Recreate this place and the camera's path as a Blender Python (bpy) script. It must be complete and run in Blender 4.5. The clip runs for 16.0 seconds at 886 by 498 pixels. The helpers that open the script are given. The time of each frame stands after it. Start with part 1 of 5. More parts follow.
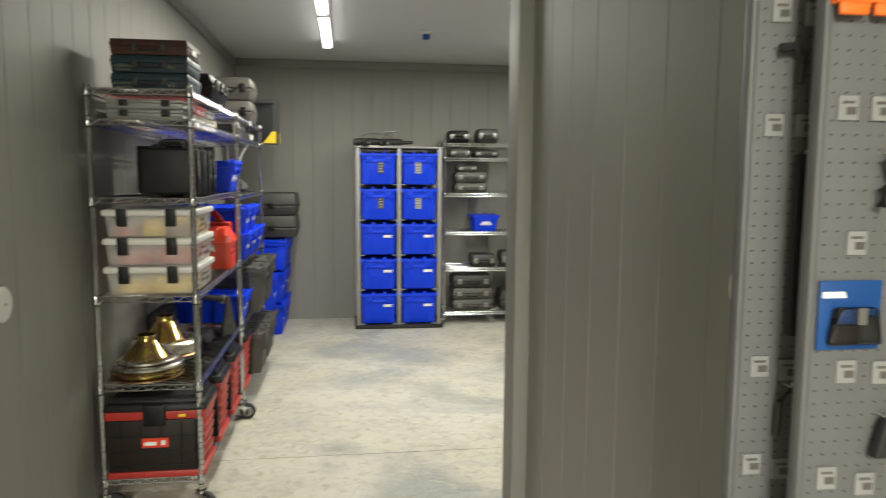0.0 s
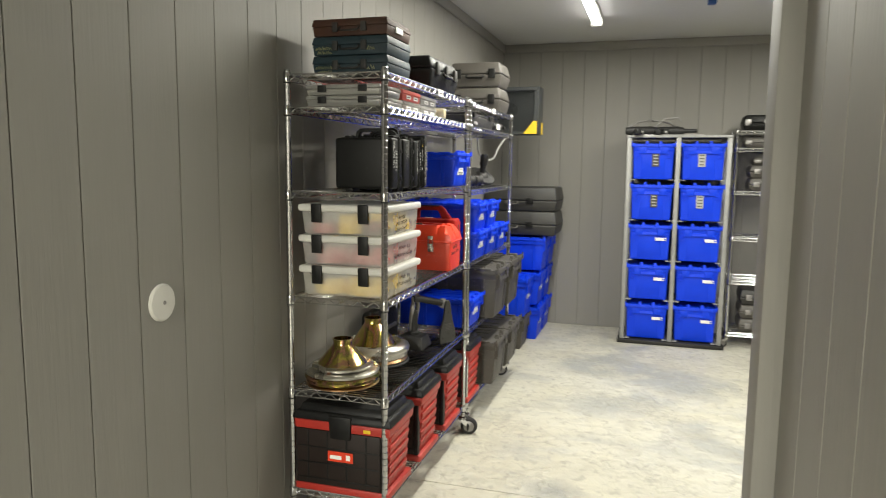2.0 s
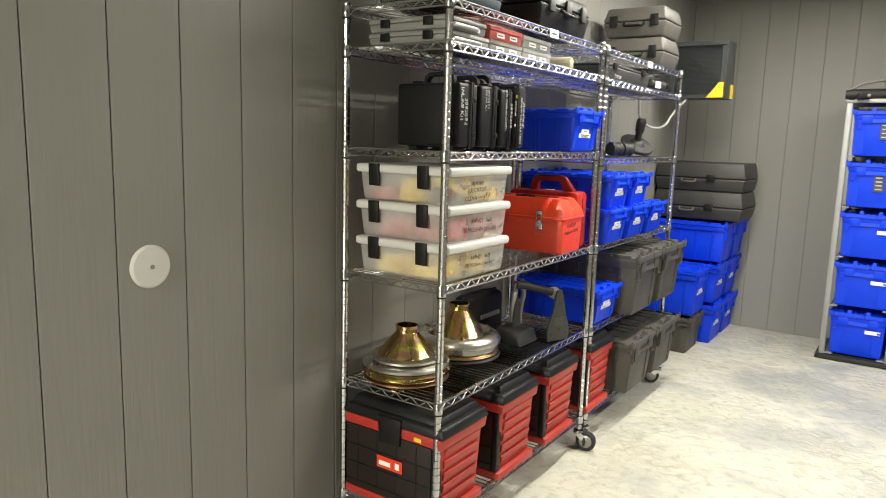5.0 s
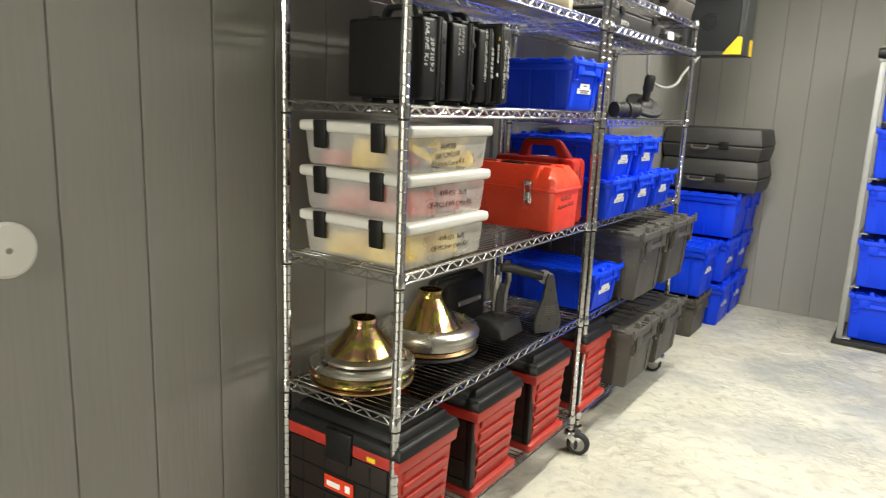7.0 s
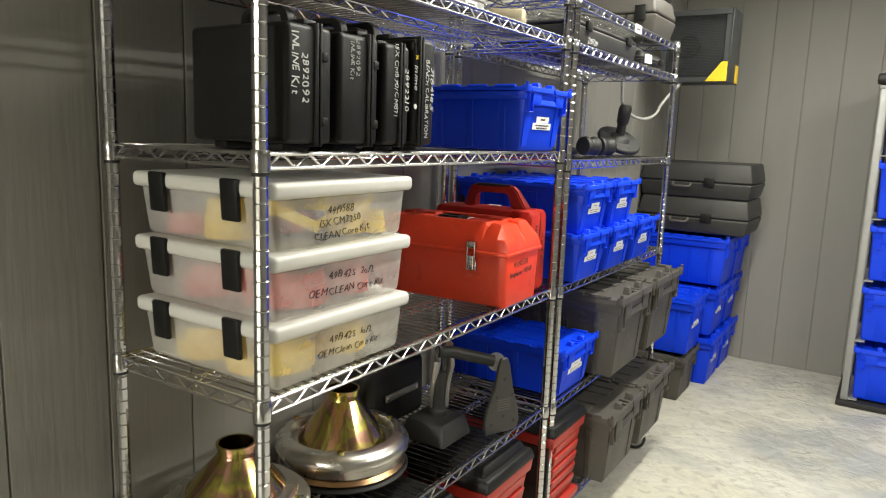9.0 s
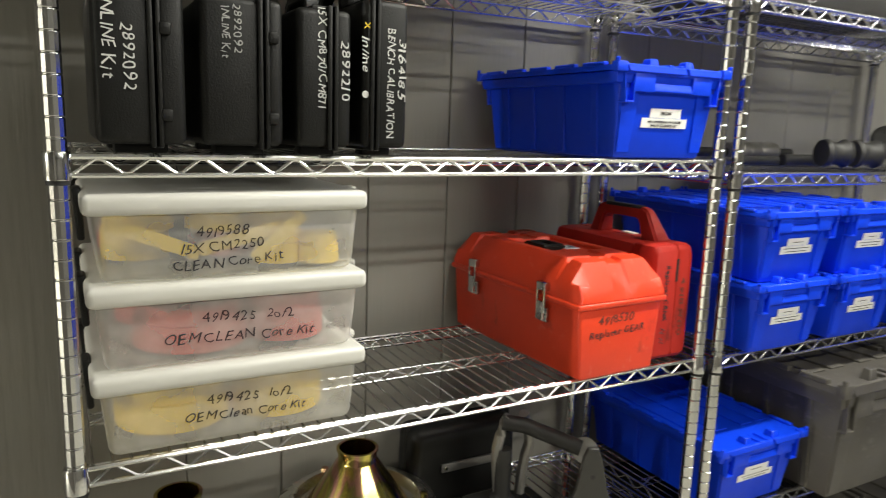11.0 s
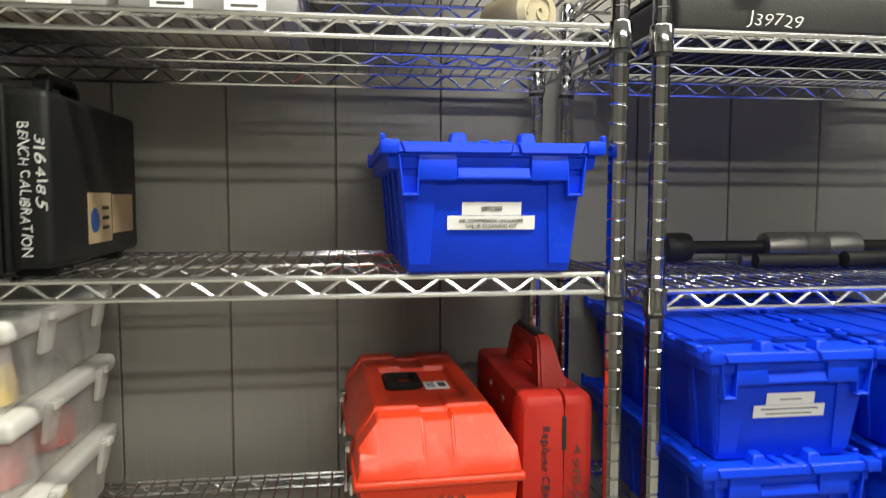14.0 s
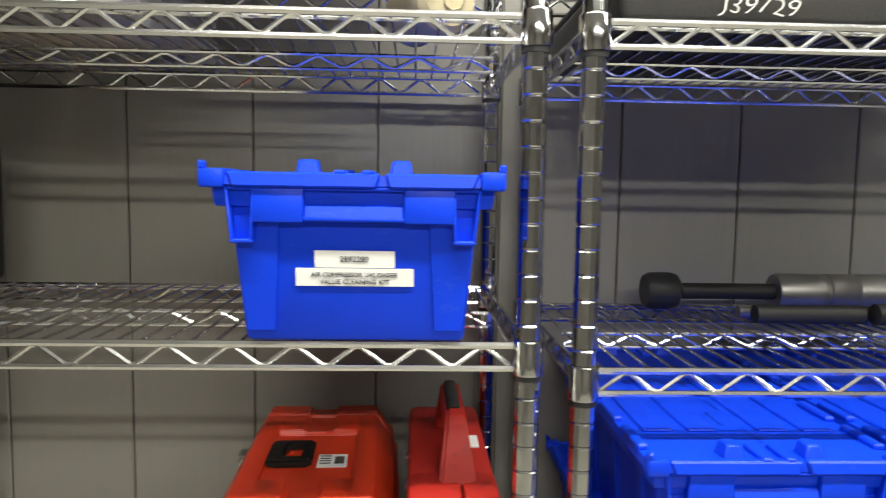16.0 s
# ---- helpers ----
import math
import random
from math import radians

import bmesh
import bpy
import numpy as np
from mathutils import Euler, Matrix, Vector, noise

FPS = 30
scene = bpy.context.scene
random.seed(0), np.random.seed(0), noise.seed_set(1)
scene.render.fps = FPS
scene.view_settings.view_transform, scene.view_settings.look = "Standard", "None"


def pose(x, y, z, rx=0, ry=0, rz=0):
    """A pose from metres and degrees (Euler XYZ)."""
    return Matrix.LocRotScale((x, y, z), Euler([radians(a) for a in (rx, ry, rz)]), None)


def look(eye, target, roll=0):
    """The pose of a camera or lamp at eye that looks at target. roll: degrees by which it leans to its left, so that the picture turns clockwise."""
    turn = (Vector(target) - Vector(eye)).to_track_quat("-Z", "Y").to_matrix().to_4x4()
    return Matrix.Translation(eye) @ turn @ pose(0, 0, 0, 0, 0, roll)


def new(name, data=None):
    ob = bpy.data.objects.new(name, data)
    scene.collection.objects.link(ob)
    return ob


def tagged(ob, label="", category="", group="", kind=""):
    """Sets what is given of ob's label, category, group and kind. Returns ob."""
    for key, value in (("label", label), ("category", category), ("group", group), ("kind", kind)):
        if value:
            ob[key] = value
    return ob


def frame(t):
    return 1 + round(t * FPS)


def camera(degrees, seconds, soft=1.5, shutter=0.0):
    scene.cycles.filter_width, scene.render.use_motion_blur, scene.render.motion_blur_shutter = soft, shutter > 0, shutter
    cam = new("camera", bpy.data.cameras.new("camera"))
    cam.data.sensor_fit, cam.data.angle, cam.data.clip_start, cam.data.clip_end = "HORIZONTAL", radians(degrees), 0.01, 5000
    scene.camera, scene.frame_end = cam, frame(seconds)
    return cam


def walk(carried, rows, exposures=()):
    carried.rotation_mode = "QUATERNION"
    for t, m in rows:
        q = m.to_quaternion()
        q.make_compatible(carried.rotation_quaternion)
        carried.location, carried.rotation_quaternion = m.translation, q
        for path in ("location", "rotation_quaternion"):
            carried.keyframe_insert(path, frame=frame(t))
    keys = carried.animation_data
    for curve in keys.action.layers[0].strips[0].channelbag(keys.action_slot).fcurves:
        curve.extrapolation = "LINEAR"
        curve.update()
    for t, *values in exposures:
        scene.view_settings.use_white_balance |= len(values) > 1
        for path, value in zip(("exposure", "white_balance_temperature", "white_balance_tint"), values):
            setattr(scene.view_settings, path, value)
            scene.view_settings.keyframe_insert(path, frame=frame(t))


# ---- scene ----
cam = camera(64.8, 16.0, soft=1.0, shutter=0.4)

PATH = [
    (0, (1.101, -3.084, 1.494), (1.37, -1.113, 1.282), 0.4),
    (0.5, (1.18, -2.96, 1.486), (1.108, -0.976, 1.243), -0.1),
    (1, (1.23, -2.784, 1.497), (0.945, -0.817, 1.27), -0.4),
    (1.5, (1.323, -2.647, 1.507), (0.942, -0.705, 1.215), -1.4),
    (2, (1.432, -2.466, 1.495), (0.854, -0.567, 1.257), 0.6),
    (2.5, (1.54, -2.315, 1.506), (0.804, -0.471, 1.269), 0.5),
    (3, (1.579, -2.156, 1.482), (0.755, -0.348, 1.256), 1.3),
    (3.5, (1.598, -2.031, 1.479), (0.707, -0.252, 1.275), 2.7),
    (4, (1.603, -1.956, 1.446), (0.654, -0.214, 1.193), 1.2),
    (4.2, (1.617, -1.924, 1.44), (0.639, -0.202, 1.156), 0.9),
    (6.3, (1.668, -1.493, 1.388), (0.424, 0.044, 1.083), 3.5),
    (6.5, (1.631, -1.454, 1.384), (0.418, 0.111, 1.099), 3.1),
    (7, (1.492, -1.346, 1.394), (0.391, 0.273, 0.987), 2.4),
    (7.5, (1.387, -1.214, 1.387), (0.391, 0.468, 0.964), 1.8),
    (8, (1.318, -1.042, 1.399), (0.304, 0.634, 1.001), 1.6),
    (8.5, (1.311, -0.901, 1.431), (0.291, 0.789, 1.11), 2.8),
    (8.7, (1.298, -0.863, 1.427), (0.27, 0.821, 1.1), 2.5),
    (10.8, (1.431, -0.047, 1.43), (-0.231, 1.023, 1.124), 2.6),
    (11, (1.441, 0.007, 1.438), (-0.288, 0.951, 1.091), 1.9),
    (11.5, (1.409, 0.137, 1.411), (-0.435, 0.855, 1.123), 1.1),
    (12, (1.358, 0.267, 1.425), (-0.544, 0.804, 1.121), 2.1),
    (12.5, (1.342, 0.384, 1.415), (-0.553, 0.929, 1.08), 2.2),
    (13, (1.364, 0.558, 1.425), (-0.571, 0.97, 1.13), 2.8),
    (13.5, (1.407, 0.725, 1.442), (-0.547, 1.081, 1.203), 2.4),
    (14, (1.349, 0.817, 1.491), (-0.626, 1.093, 1.338), 0.1),
    (14.5, (1.229, 0.909, 1.529), (-0.759, 1.057, 1.365), 0.8),
    (15, (1.166, 0.947, 1.545), (-0.824, 1.087, 1.395), 0.9),
    (15.5, (1.14, 0.974, 1.546), (-0.849, 1.064, 1.362), -0.5),
    (16, (1.147, 1.061, 1.545), (-0.843, 1.144, 1.37), 0.9),
]
walk(cam, [(t, look(eye, target, roll)) for t, eye, target, roll in PATH],
     exposures=[(0, -0.42), (1, -0.25), (3, 0.0), (4.2, 0.10), (6.3, 0.20), (7.5, 0.06), (8.7, -0.03), (11, -0.25), (13, -0.49), (16, -0.31)])

# ---- light ----
world = bpy.data.worlds.new("world")
scene.world = world
world.use_nodes = True
world.node_tree.nodes["Background"].inputs[0].default_value = (0.5, 0.5, 0.5, 1)
world.node_tree.nodes["Background"].inputs[1].default_value = 0.02


def area_lamp(name, x, y, z, sx, sy, watts, colour=(1.0, 0.985, 0.87)):
    data = bpy.data.lights.new(name, "AREA")
    data.shape, data.size, data.size_y, data.energy, data.color = "RECTANGLE", sx, sy, watts, colour
    ob = new(name, data)
    ob.matrix_basis = pose(x, y, z)
    return ob


CEIL = 2.62
# the last two, at y below -5, are unseen lamps added to brighten the passage
TUBES = [(0.94, 2.49, 26), (0.94, 1.24, 47), (2.66, 2.45, 31), (2.66, 1.2, 54), (0.60, -5.4, 360), (0.60, -7.2, 360)]
for tube_x, tube_y, tube_w in TUBES:
    area_lamp("tube_or_fill_light", tube_x, tube_y, CEIL - 0.085, 0.09, 1.2, tube_w)

# ---- materials ----


def mat(name, colour, rough=0.5, metal=0.0, grain=0.0, scale=40.0, bump=0.0, bump_scale=None, stain=0.0, stain_scale=3.0,
        stain_colour=None, stretch=(1, 1, 1), spec=0.5, rough_var=0.0):
    """A painted, plastic or metal surface with fine grain, larger stains and relief."""
    m = bpy.data.materials.new(name)
    m.use_nodes = True
    nt = m.node_tree
    b = nt.nodes["Principled BSDF"]
    b.inputs["Roughness"].default_value, b.inputs["Metallic"].default_value = rough, metal
    b.inputs["Specular IOR Level"].default_value = spec
    b.inputs["Base Color"].default_value = (*colour, 1)
    tc = nt.nodes.new("ShaderNodeTexCoord")
    mp = nt.nodes.new("ShaderNodeMapping")
    mp.inputs["Scale"].default_value = stretch
    nt.links.new(tc.outputs["Object"], mp.inputs["Vector"])

    def noise_tex(s, detail=4.0):
        n = nt.nodes.new("ShaderNodeTexNoise")
        n.inputs["Scale"].default_value, n.inputs["Detail"].default_value = s, detail
        nt.links.new(mp.outputs["Vector"], n.inputs["Vector"])
        return n.outputs["Fac"]

    last = None
    if grain:
        mix = nt.nodes.new("ShaderNodeMix")
        mix.data_type = "RGBA"
        mix.inputs["A"].default_value = (*[c * (1 - grain) for c in colour], 1)
        mix.inputs["B"].default_value = (*[min(1, c * (1 + grain)) for c in colour], 1)
        nt.links.new(noise_tex(scale), mix.inputs["Factor"])
        last = mix.outputs["Result"]
    if stain:
        mix = nt.nodes.new("ShaderNodeMix")
        mix.data_type = "RGBA"
        ramp = nt.nodes.new("ShaderNodeMapRange")
        ramp.inputs["From Min"].default_value, ramp.inputs["From Max"].default_value = 0.42, 0.72
        ramp.inputs["To Max"].default_value = stain
        nt.links.new(noise_tex(stain_scale, 8.0), ramp.inputs["Value"])
        nt.links.new(ramp.outputs["Result"], mix.inputs["Factor"])
        if last:
            nt.links.new(last, mix.inputs["A"])
        else:
            mix.inputs["A"].default_value = (*colour, 1)
        mix.inputs["B"].default_value = (*(stain_colour or [c * 0.6 for c in colour]), 1)
        last = mix.outputs["Result"]
    if last:
        nt.links.new(last, b.inputs["Base Color"])
    if rough_var:
        mr = nt.nodes.new("ShaderNodeMapRange")
        mr.inputs["To Min"].default_value, mr.inputs["To Max"].default_value = rough - rough_var, rough + rough_var
        nt.links.new(noise_tex(stain_scale * 2.7), mr.inputs["Value"])
        nt.links.new(mr.outputs["Result"], b.inputs["Roughness"])
    if bump:
        bp = nt.nodes.new("ShaderNodeBump")
        bp.inputs["Strength"].default_value, bp.inputs["Distance"].default_value = bump, 0.002
        nt.links.new(noise_tex(bump_scale or scale), bp.inputs["Height"])
        nt.links.new(bp.outputs["Normal"], b.inputs["Normal"])
    return m


WALL = mat("wall_paint", (0.226, 0.216, 0.194), 0.6, grain=0.035, scale=60, bump=0.55, bump_scale=70, stretch=(1, 1, 0.08), stain=0.25, stain_scale=1.5)
GROOVE = mat("groove_paint", (0.185, 0.177, 0.157), 0.7, grain=0.1)
CEILING = mat("ceiling_paint", (0.56, 0.56, 0.54), 0.8, grain=0.03, scale=30, bump=0.1)
CHROME = mat("chrome", (0.56, 0.56, 0.565), 0.11, 1.0, grain=0.05, scale=20, rough_var=0.03)
WIRECHROME = mat("satin_chrome_wire", (0.66, 0.66, 0.66), 0.19, 1.0, grain=0.06, scale=20, rough_var=0.05)
STEEL = mat("zinc_steel", (0.55, 0.55, 0.54), 0.35, 0.9, grain=0.12, scale=30, rough_var=0.1)
CASTIRON = mat("dark_steel", (0.020, 0.0195, 0.019), 0.55, 0.3, grain=0.3, scale=30, bump=0.2, stain=0.3, stain_colour=(0.055, 0.052, 0.049))
GREYSTEEL = mat("worn_grey_steel", (0.30, 0.29, 0.28), 0.4, 0.8, grain=0.2, scale=25, stain=0.4)
ALU = mat("machined_aluminium", (0.62, 0.60, 0.55), 0.28, 1.0, grain=0.1, scale=25, stain=0.3, rough_var=0.08)
BRONZE = mat("bronze_plate", (0.40, 0.30, 0.16), 0.3, 1.0, grain=0.15, scale=20, stain=0.5, stain_colour=(0.5, 0.2, 0.1))
BLUE = mat("blue_plastic", (0.002, 0.043, 0.67), 0.42, grain=0.06, scale=30, bump=0.12, bump_scale=300, stain=0.15, stain_scale=12, stain_colour=(0.004, 0.026, 0.46), rough_var=0.08)
TOTE = mat("grey_brown_plastic", (0.055, 0.050, 0.042), 0.55, grain=0.12, scale=25, bump=0.2, bump_scale=250, stain=0.4, stain_scale=7, stain_colour=(0.095, 0.088, 0.076))
BLACK = mat("black_plastic", (0.0065, 0.0065, 0.0062), 0.46, grain=0.2, scale=60, bump=0.25, bump_scale=350, stain=0.3, stain_scale=9, stain_colour=(0.017, 0.0165, 0.0155), rough_var=0.1)
RUBBER = mat("black_rubber", (0.012, 0.012, 0.012), 0.6, grain=0.2, scale=30)
RED = mat("red_plastic", (0.68, 0.046, 0.012), 0.38, grain=0.08, scale=30, bump=0.15, bump_scale=200, stain=0.35, stain_scale=6, stain_colour=(0.46, 0.024, 0.013), rough_var=0.1)
DARKRED = mat("dark_red_plastic", (0.36, 0.019, 0.012), 0.5, grain=0.1, scale=25, stain=0.5, stain_scale=7, stain_colour=(0.22, 0.014, 0.011), rough_var=0.1)
RUBY = mat("toolbox_red", (0.39, 0.028, 0.018), 0.45, grain=0.1, scale=25, stain=0.35, stain_scale=7, stain_colour=(0.2, 0.014, 0.01))
SMOKE = mat("smoky_panel", (0.017, 0.011, 0.009), 0.5, grain=0.2, scale=15)
WHITE = mat("white_label", (0.78, 0.78, 0.76), 0.55, grain=0.02)
# yellowed paper, its colour lowered to include the shade on the case side
PAPER = mat("shaded_yellowed_label", (0.34, 0.25, 0.14), 0.6, grain=0.3, scale=25, stain=0.5, stain_scale=14, stain_colour=(0.16, 0.11, 0.06))
INK = mat("black_ink", (0.02, 0.02, 0.025), 0.7)
FADEDINK = mat("rubbed_marker", (0.14, 0.03, 0.02), 0.7)
CHALK = mat("white_marker", (0.56, 0.56, 0.54), 0.7)
GREYMARK = mat("faded_white_marker", (0.34, 0.34, 0.33), 0.7)
YELLOW = mat("yellow_plastic", (0.82, 0.56, 0.02), 0.45, grain=0.1, scale=20, stain=0.2)
PINKRED = mat("red_caps", (0.60, 0.10, 0.08), 0.5, grain=0.15, scale=20, stain=0.3)
TEAL = mat("teal_paint", (0.018, 0.036, 0.047), 0.55, 0.0, grain=0.15, scale=20, stain=0.5, stain_scale=9, stain_colour=(0.012, 0.02, 0.024), rough_var=0.12)
BROWN = mat("rusty_brown_paint", (0.060, 0.026, 0.016), 0.6, 0.0, grain=0.2, scale=20, stain=0.5, stain_scale=9, stain_colour=(0.03, 0.02, 0.015))
CASEGREY = mat("grey_case_plastic", (0.078, 0.071, 0.062), 0.5, grain=0.1, scale=30, bump=0.2, bump_scale=250, stain=0.25, stain_scale=6)
DARKCASE = mat("charcoal_case", (0.026, 0.025, 0.023), 0.5, grain=0.1, scale=30, bump=0.25, bump_scale=250, stain=0.3, stain_scale=6, stain_colour=(0.048, 0.046, 0.042))
RACKGREY = mat("grey_rack_paint", (0.30, 0.30, 0.29), 0.45, 0.3, grain=0.12, scale=25, stain=0.3)
HEATER = mat("grey_heater_enamel", (0.05, 0.054, 0.055), 0.4, 0.2, grain=0.06, scale=30)
CABLE = mat("grey_cable", (0.38, 0.38, 0.36), 0.5, grain=0.05)
PEG = mat("grey_pegboard", (0.10, 0.10, 0.098), 0.5, grain=0.08, scale=40, stain=0.25, stain_scale=5)
TAGGREY = mat("dull_tag_card", (0.22, 0.22, 0.212), 0.5, grain=0.1, scale=80)
OLDYELLOW = mat("faded_yellow_marker", (0.42, 0.40, 0.20), 0.7)
ORANGE = mat("orange_plastic", (0.85, 0.16, 0.02), 0.4, grain=0.05)
CARDBLUE = mat("blue_card", (0.008, 0.055, 0.20), 0.35, grain=0.15, scale=15)
TAN = mat("tan_cloth", (0.50, 0.43, 0.28), 0.8, grain=0.15, scale=60, bump=0.4, stain=0.3)

def scuff(m, colour, scale, amount, stretch=(1, 1, 1), low=0.60):
    """Thin rubbed marks laid over a material's own colour."""
    nt = m.node_tree
    b = nt.nodes["Principled BSDF"]
    under = b.inputs["Base Color"].links[0].from_socket
    tc, mp, n = nt.nodes.new("ShaderNodeTexCoord"), nt.nodes.new("ShaderNodeMapping"), nt.nodes.new("ShaderNodeTexNoise")
    mp.inputs["Scale"].default_value = stretch
    n.inputs["Scale"].default_value, n.inputs["Detail"].default_value, n.inputs["Roughness"].default_value = scale, 10.0, 0.68
    fac, mix = nt.nodes.new("ShaderNodeMapRange"), nt.nodes.new("ShaderNodeMix")
    fac.inputs["From Min"].default_value, fac.inputs["From Max"].default_value, fac.inputs["To Max"].default_value = low, low + 0.13, amount
    mix.data_type = "RGBA"
    mix.inputs["B"].default_value = (*colour, 1)
    nt.links.new(tc.outputs["Object"], mp.inputs["Vector"])
    nt.links.new(mp.outputs["Vector"], n.inputs["Vector"])
    nt.links.new(n.outputs["Fac"], fac.inputs["Value"])
    nt.links.new(fac.outputs["Result"], mix.inputs["Factor"])
    nt.links.new(under, mix.inputs["A"])
    nt.links.new(mix.outputs["Result"], b.inputs["Base Color"])


scuff(RED, (0.10, 0.018, 0.012), 14, 0.65, (1, 1, 0.6), 0.60)
scuff(RED, (0.74, 0.22, 0.15), 30, 0.45, (1, 1.6, 1), 0.60)
scuff(DARKRED, (0.05, 0.012, 0.010), 16, 0.75, (1, 1, 0.5), 0.56)
scuff(BLUE, (0.06, 0.14, 0.62), 26, 0.35, (1, 1, 2.5), 0.61)
scuff(TOTE, (0.16, 0.15, 0.135), 22, 0.5, (1, 1, 2.0), 0.58)
scuff(BLACK, (0.035, 0.035, 0.034), 34, 0.4, (1, 1, 1), 0.62)
scuff(RUBY, (0.09, 0.012, 0.01), 18, 0.5, (1, 1, 0.6), 0.58)

for plastic in (BLUE, DARKRED, BLACK, TEAL, BROWN, SMOKE):
    plastic.node_tree.nodes["Principled BSDF"].inputs["Specular IOR Level"].default_value = 0.26


def frosted():
    """Milky polypropylene that lets the contents show through."""
    m = bpy.data.materials.new("frosted_plastic")
    m.use_nodes = True
    nt = m.node_tree
    b = nt.nodes["Principled BSDF"]
    b.inputs["Base Color"].default_value, b.inputs["Roughness"].default_value = (0.88, 0.87, 0.84, 1), 0.35
    tr = nt.nodes.new("ShaderNodeBsdfTransparent")
    tr.inputs[0].default_value = (0.93, 0.93, 0.91, 1)
    n = nt.nodes.new("ShaderNodeTexNoise")
    n.inputs["Scale"].default_value, n.inputs["Detail"].default_value = 9, 5
    tc = nt.nodes.new("ShaderNodeTexCoord")
    nt.links.new(tc.outputs["Object"], n.inputs["Vector"])
    mr = nt.nodes.new("ShaderNodeMapRange")
    mr.inputs["From Min"].default_value, mr.inputs["From Max"].default_value = 0.3, 0.7
    mr.inputs["To Min"].default_value, mr.inputs["To Max"].default_value = 0.22, 0.40
    nt.links.new(n.outputs["Fac"], mr.inputs["Value"])
    mix = nt.nodes.new("ShaderNodeMixShader")
    nt.links.new(mr.outputs["Result"], mix.inputs[0])
    nt.links.new(tr.outputs[0], mix.inputs[1])
    nt.links.new(b.outputs[0], mix.inputs[2])
    nt.links.new(mix.outputs[0], nt.nodes["Material Output"].inputs["Surface"])
    return m


FROST = frosted()
CLEAR = mat("clear_film", (0.9, 0.9, 0.9), 0.08)
CLEAR.node_tree.nodes["Principled BSDF"].inputs["Transmission Weight"].default_value = 1.0
CLOUDY = mat("cloudy_grey_plastic", (0.26, 0.255, 0.24), 0.35, grain=0.12, scale=18, stain=0.4, stain_scale=9, stain_colour=(0.15, 0.145, 0.135))
LIDWHITE = mat("milky_lid", (0.60, 0.59, 0.55), 0.4, grain=0.03, scale=20, stain=0.12, stain_scale=9)


def concrete():
    m = bpy.data.materials.new("polished_concrete")
    m.use_nodes = True
    nt = m.node_tree
    b = nt.nodes["Principled BSDF"]
    tc = nt.nodes.new("ShaderNodeTexCoord")

    def tex(s, detail, dist=0.0):
        n = nt.nodes.new("ShaderNodeTexNoise")
        n.inputs["Scale"].default_value, n.inputs["Detail"].default_value, n.inputs["Distortion"].default_value = s, detail, dist
        nt.links.new(tc.outputs["Object"], n.inputs["Vector"])
        return n.outputs["Fac"]

    def ramp(fac, lo, hi, top=1.0):
        r = nt.nodes.new("ShaderNodeMapRange")
        r.inputs["From Min"].default_value, r.inputs["From Max"].default_value, r.inputs["To Max"].default_value = lo, hi, top
        nt.links.new(fac, r.inputs["Value"])
        return r.outputs["Result"]

    def mix(fac, a, bb):
        x = nt.nodes.new("ShaderNodeMix")
        x.data_type = "RGBA"
        nt.links.new(fac, x.inputs["Factor"])
        if isinstance(a, tuple):
            x.inputs["A"].default_value = (*a, 1)
        else:
            nt.links.new(a, x.inputs["A"])
        x.inputs["B"].default_value = (*bb, 1)
        return x.outputs["Result"]

    def streaks(s, detail):
        """Sweeps of the trowel: noise drawn out along one direction."""
        mp = nt.nodes.new("ShaderNodeMapping")
        mp.inputs["Rotation"].default_value, mp.inputs["Scale"].default_value = (0, 0, radians(35)), (2.2, 4.6, 1.0)
        nt.links.new(tc.outputs["Object"], mp.inputs["Vector"])
        n = nt.nodes.new("ShaderNodeTexNoise")
        n.inputs["Scale"].default_value, n.inputs["Detail"].default_value, n.inputs["Distortion"].default_value = s, detail, 1.6
        nt.links.new(mp.outputs["Vector"], n.inputs["Vector"])
        return n.outputs["Fac"]

    c = mix(ramp(tex(1.3, 5, 0.6), 0.35, 0.65), (0.50, 0.475, 0.385), (0.53, 0.515, 0.45))
    c = mix(ramp(tex(1.15, 10, 0.9), 0.48, 0.63, 0.72), c, (0.25, 0.262, 0.268))
    c = mix(ramp(tex(4.2, 12, 0.3), 0.52, 0.68, 0.6), c, (0.36, 0.34, 0.285))
    c = mix(ramp(tex(2.9, 10, 0.3), 0.53, 0.66, 0.6), c, (0.54, 0.515, 0.415))
    c = mix(ramp(tex(18, 9, 0.5), 0.54, 0.66, 0.60), c, (0.31, 0.295, 0.25))
    c = mix(ramp(tex(60, 6), 0.55, 0.8, 0.35), c, (0.48, 0.46, 0.40))
    c = mix(ramp(streaks(0.6, 9), 0.54, 0.68, 0.40), c, (0.36, 0.365, 0.36))
    c = mix(ramp(streaks(2.2, 12), 0.56, 0.72, 0.45), c, (0.58, 0.555, 0.46))
    # dried slurry: short broken ridges that keep to patches
    off = nt.nodes.new("ShaderNodeMath")
    off.operation = "SUBTRACT"
    off.inputs[1].default_value = 0.5
    nt.links.new(tex(13, 9, 0.3), off.inputs[0])
    ab = nt.nodes.new("ShaderNodeMath")
    ab.operation = "ABSOLUTE"
    nt.links.new(off.outputs[0], ab.inputs[0])
    ridge = ramp(ab.outputs[0], 0.11, 0.0)
    patch = nt.nodes.new("ShaderNodeMath")
    patch.operation = "MULTIPLY"
    nt.links.new(ridge, patch.inputs[0])
    nt.links.new(ramp(tex(2.3, 7, 0.3), 0.47, 0.62), patch.inputs[1])
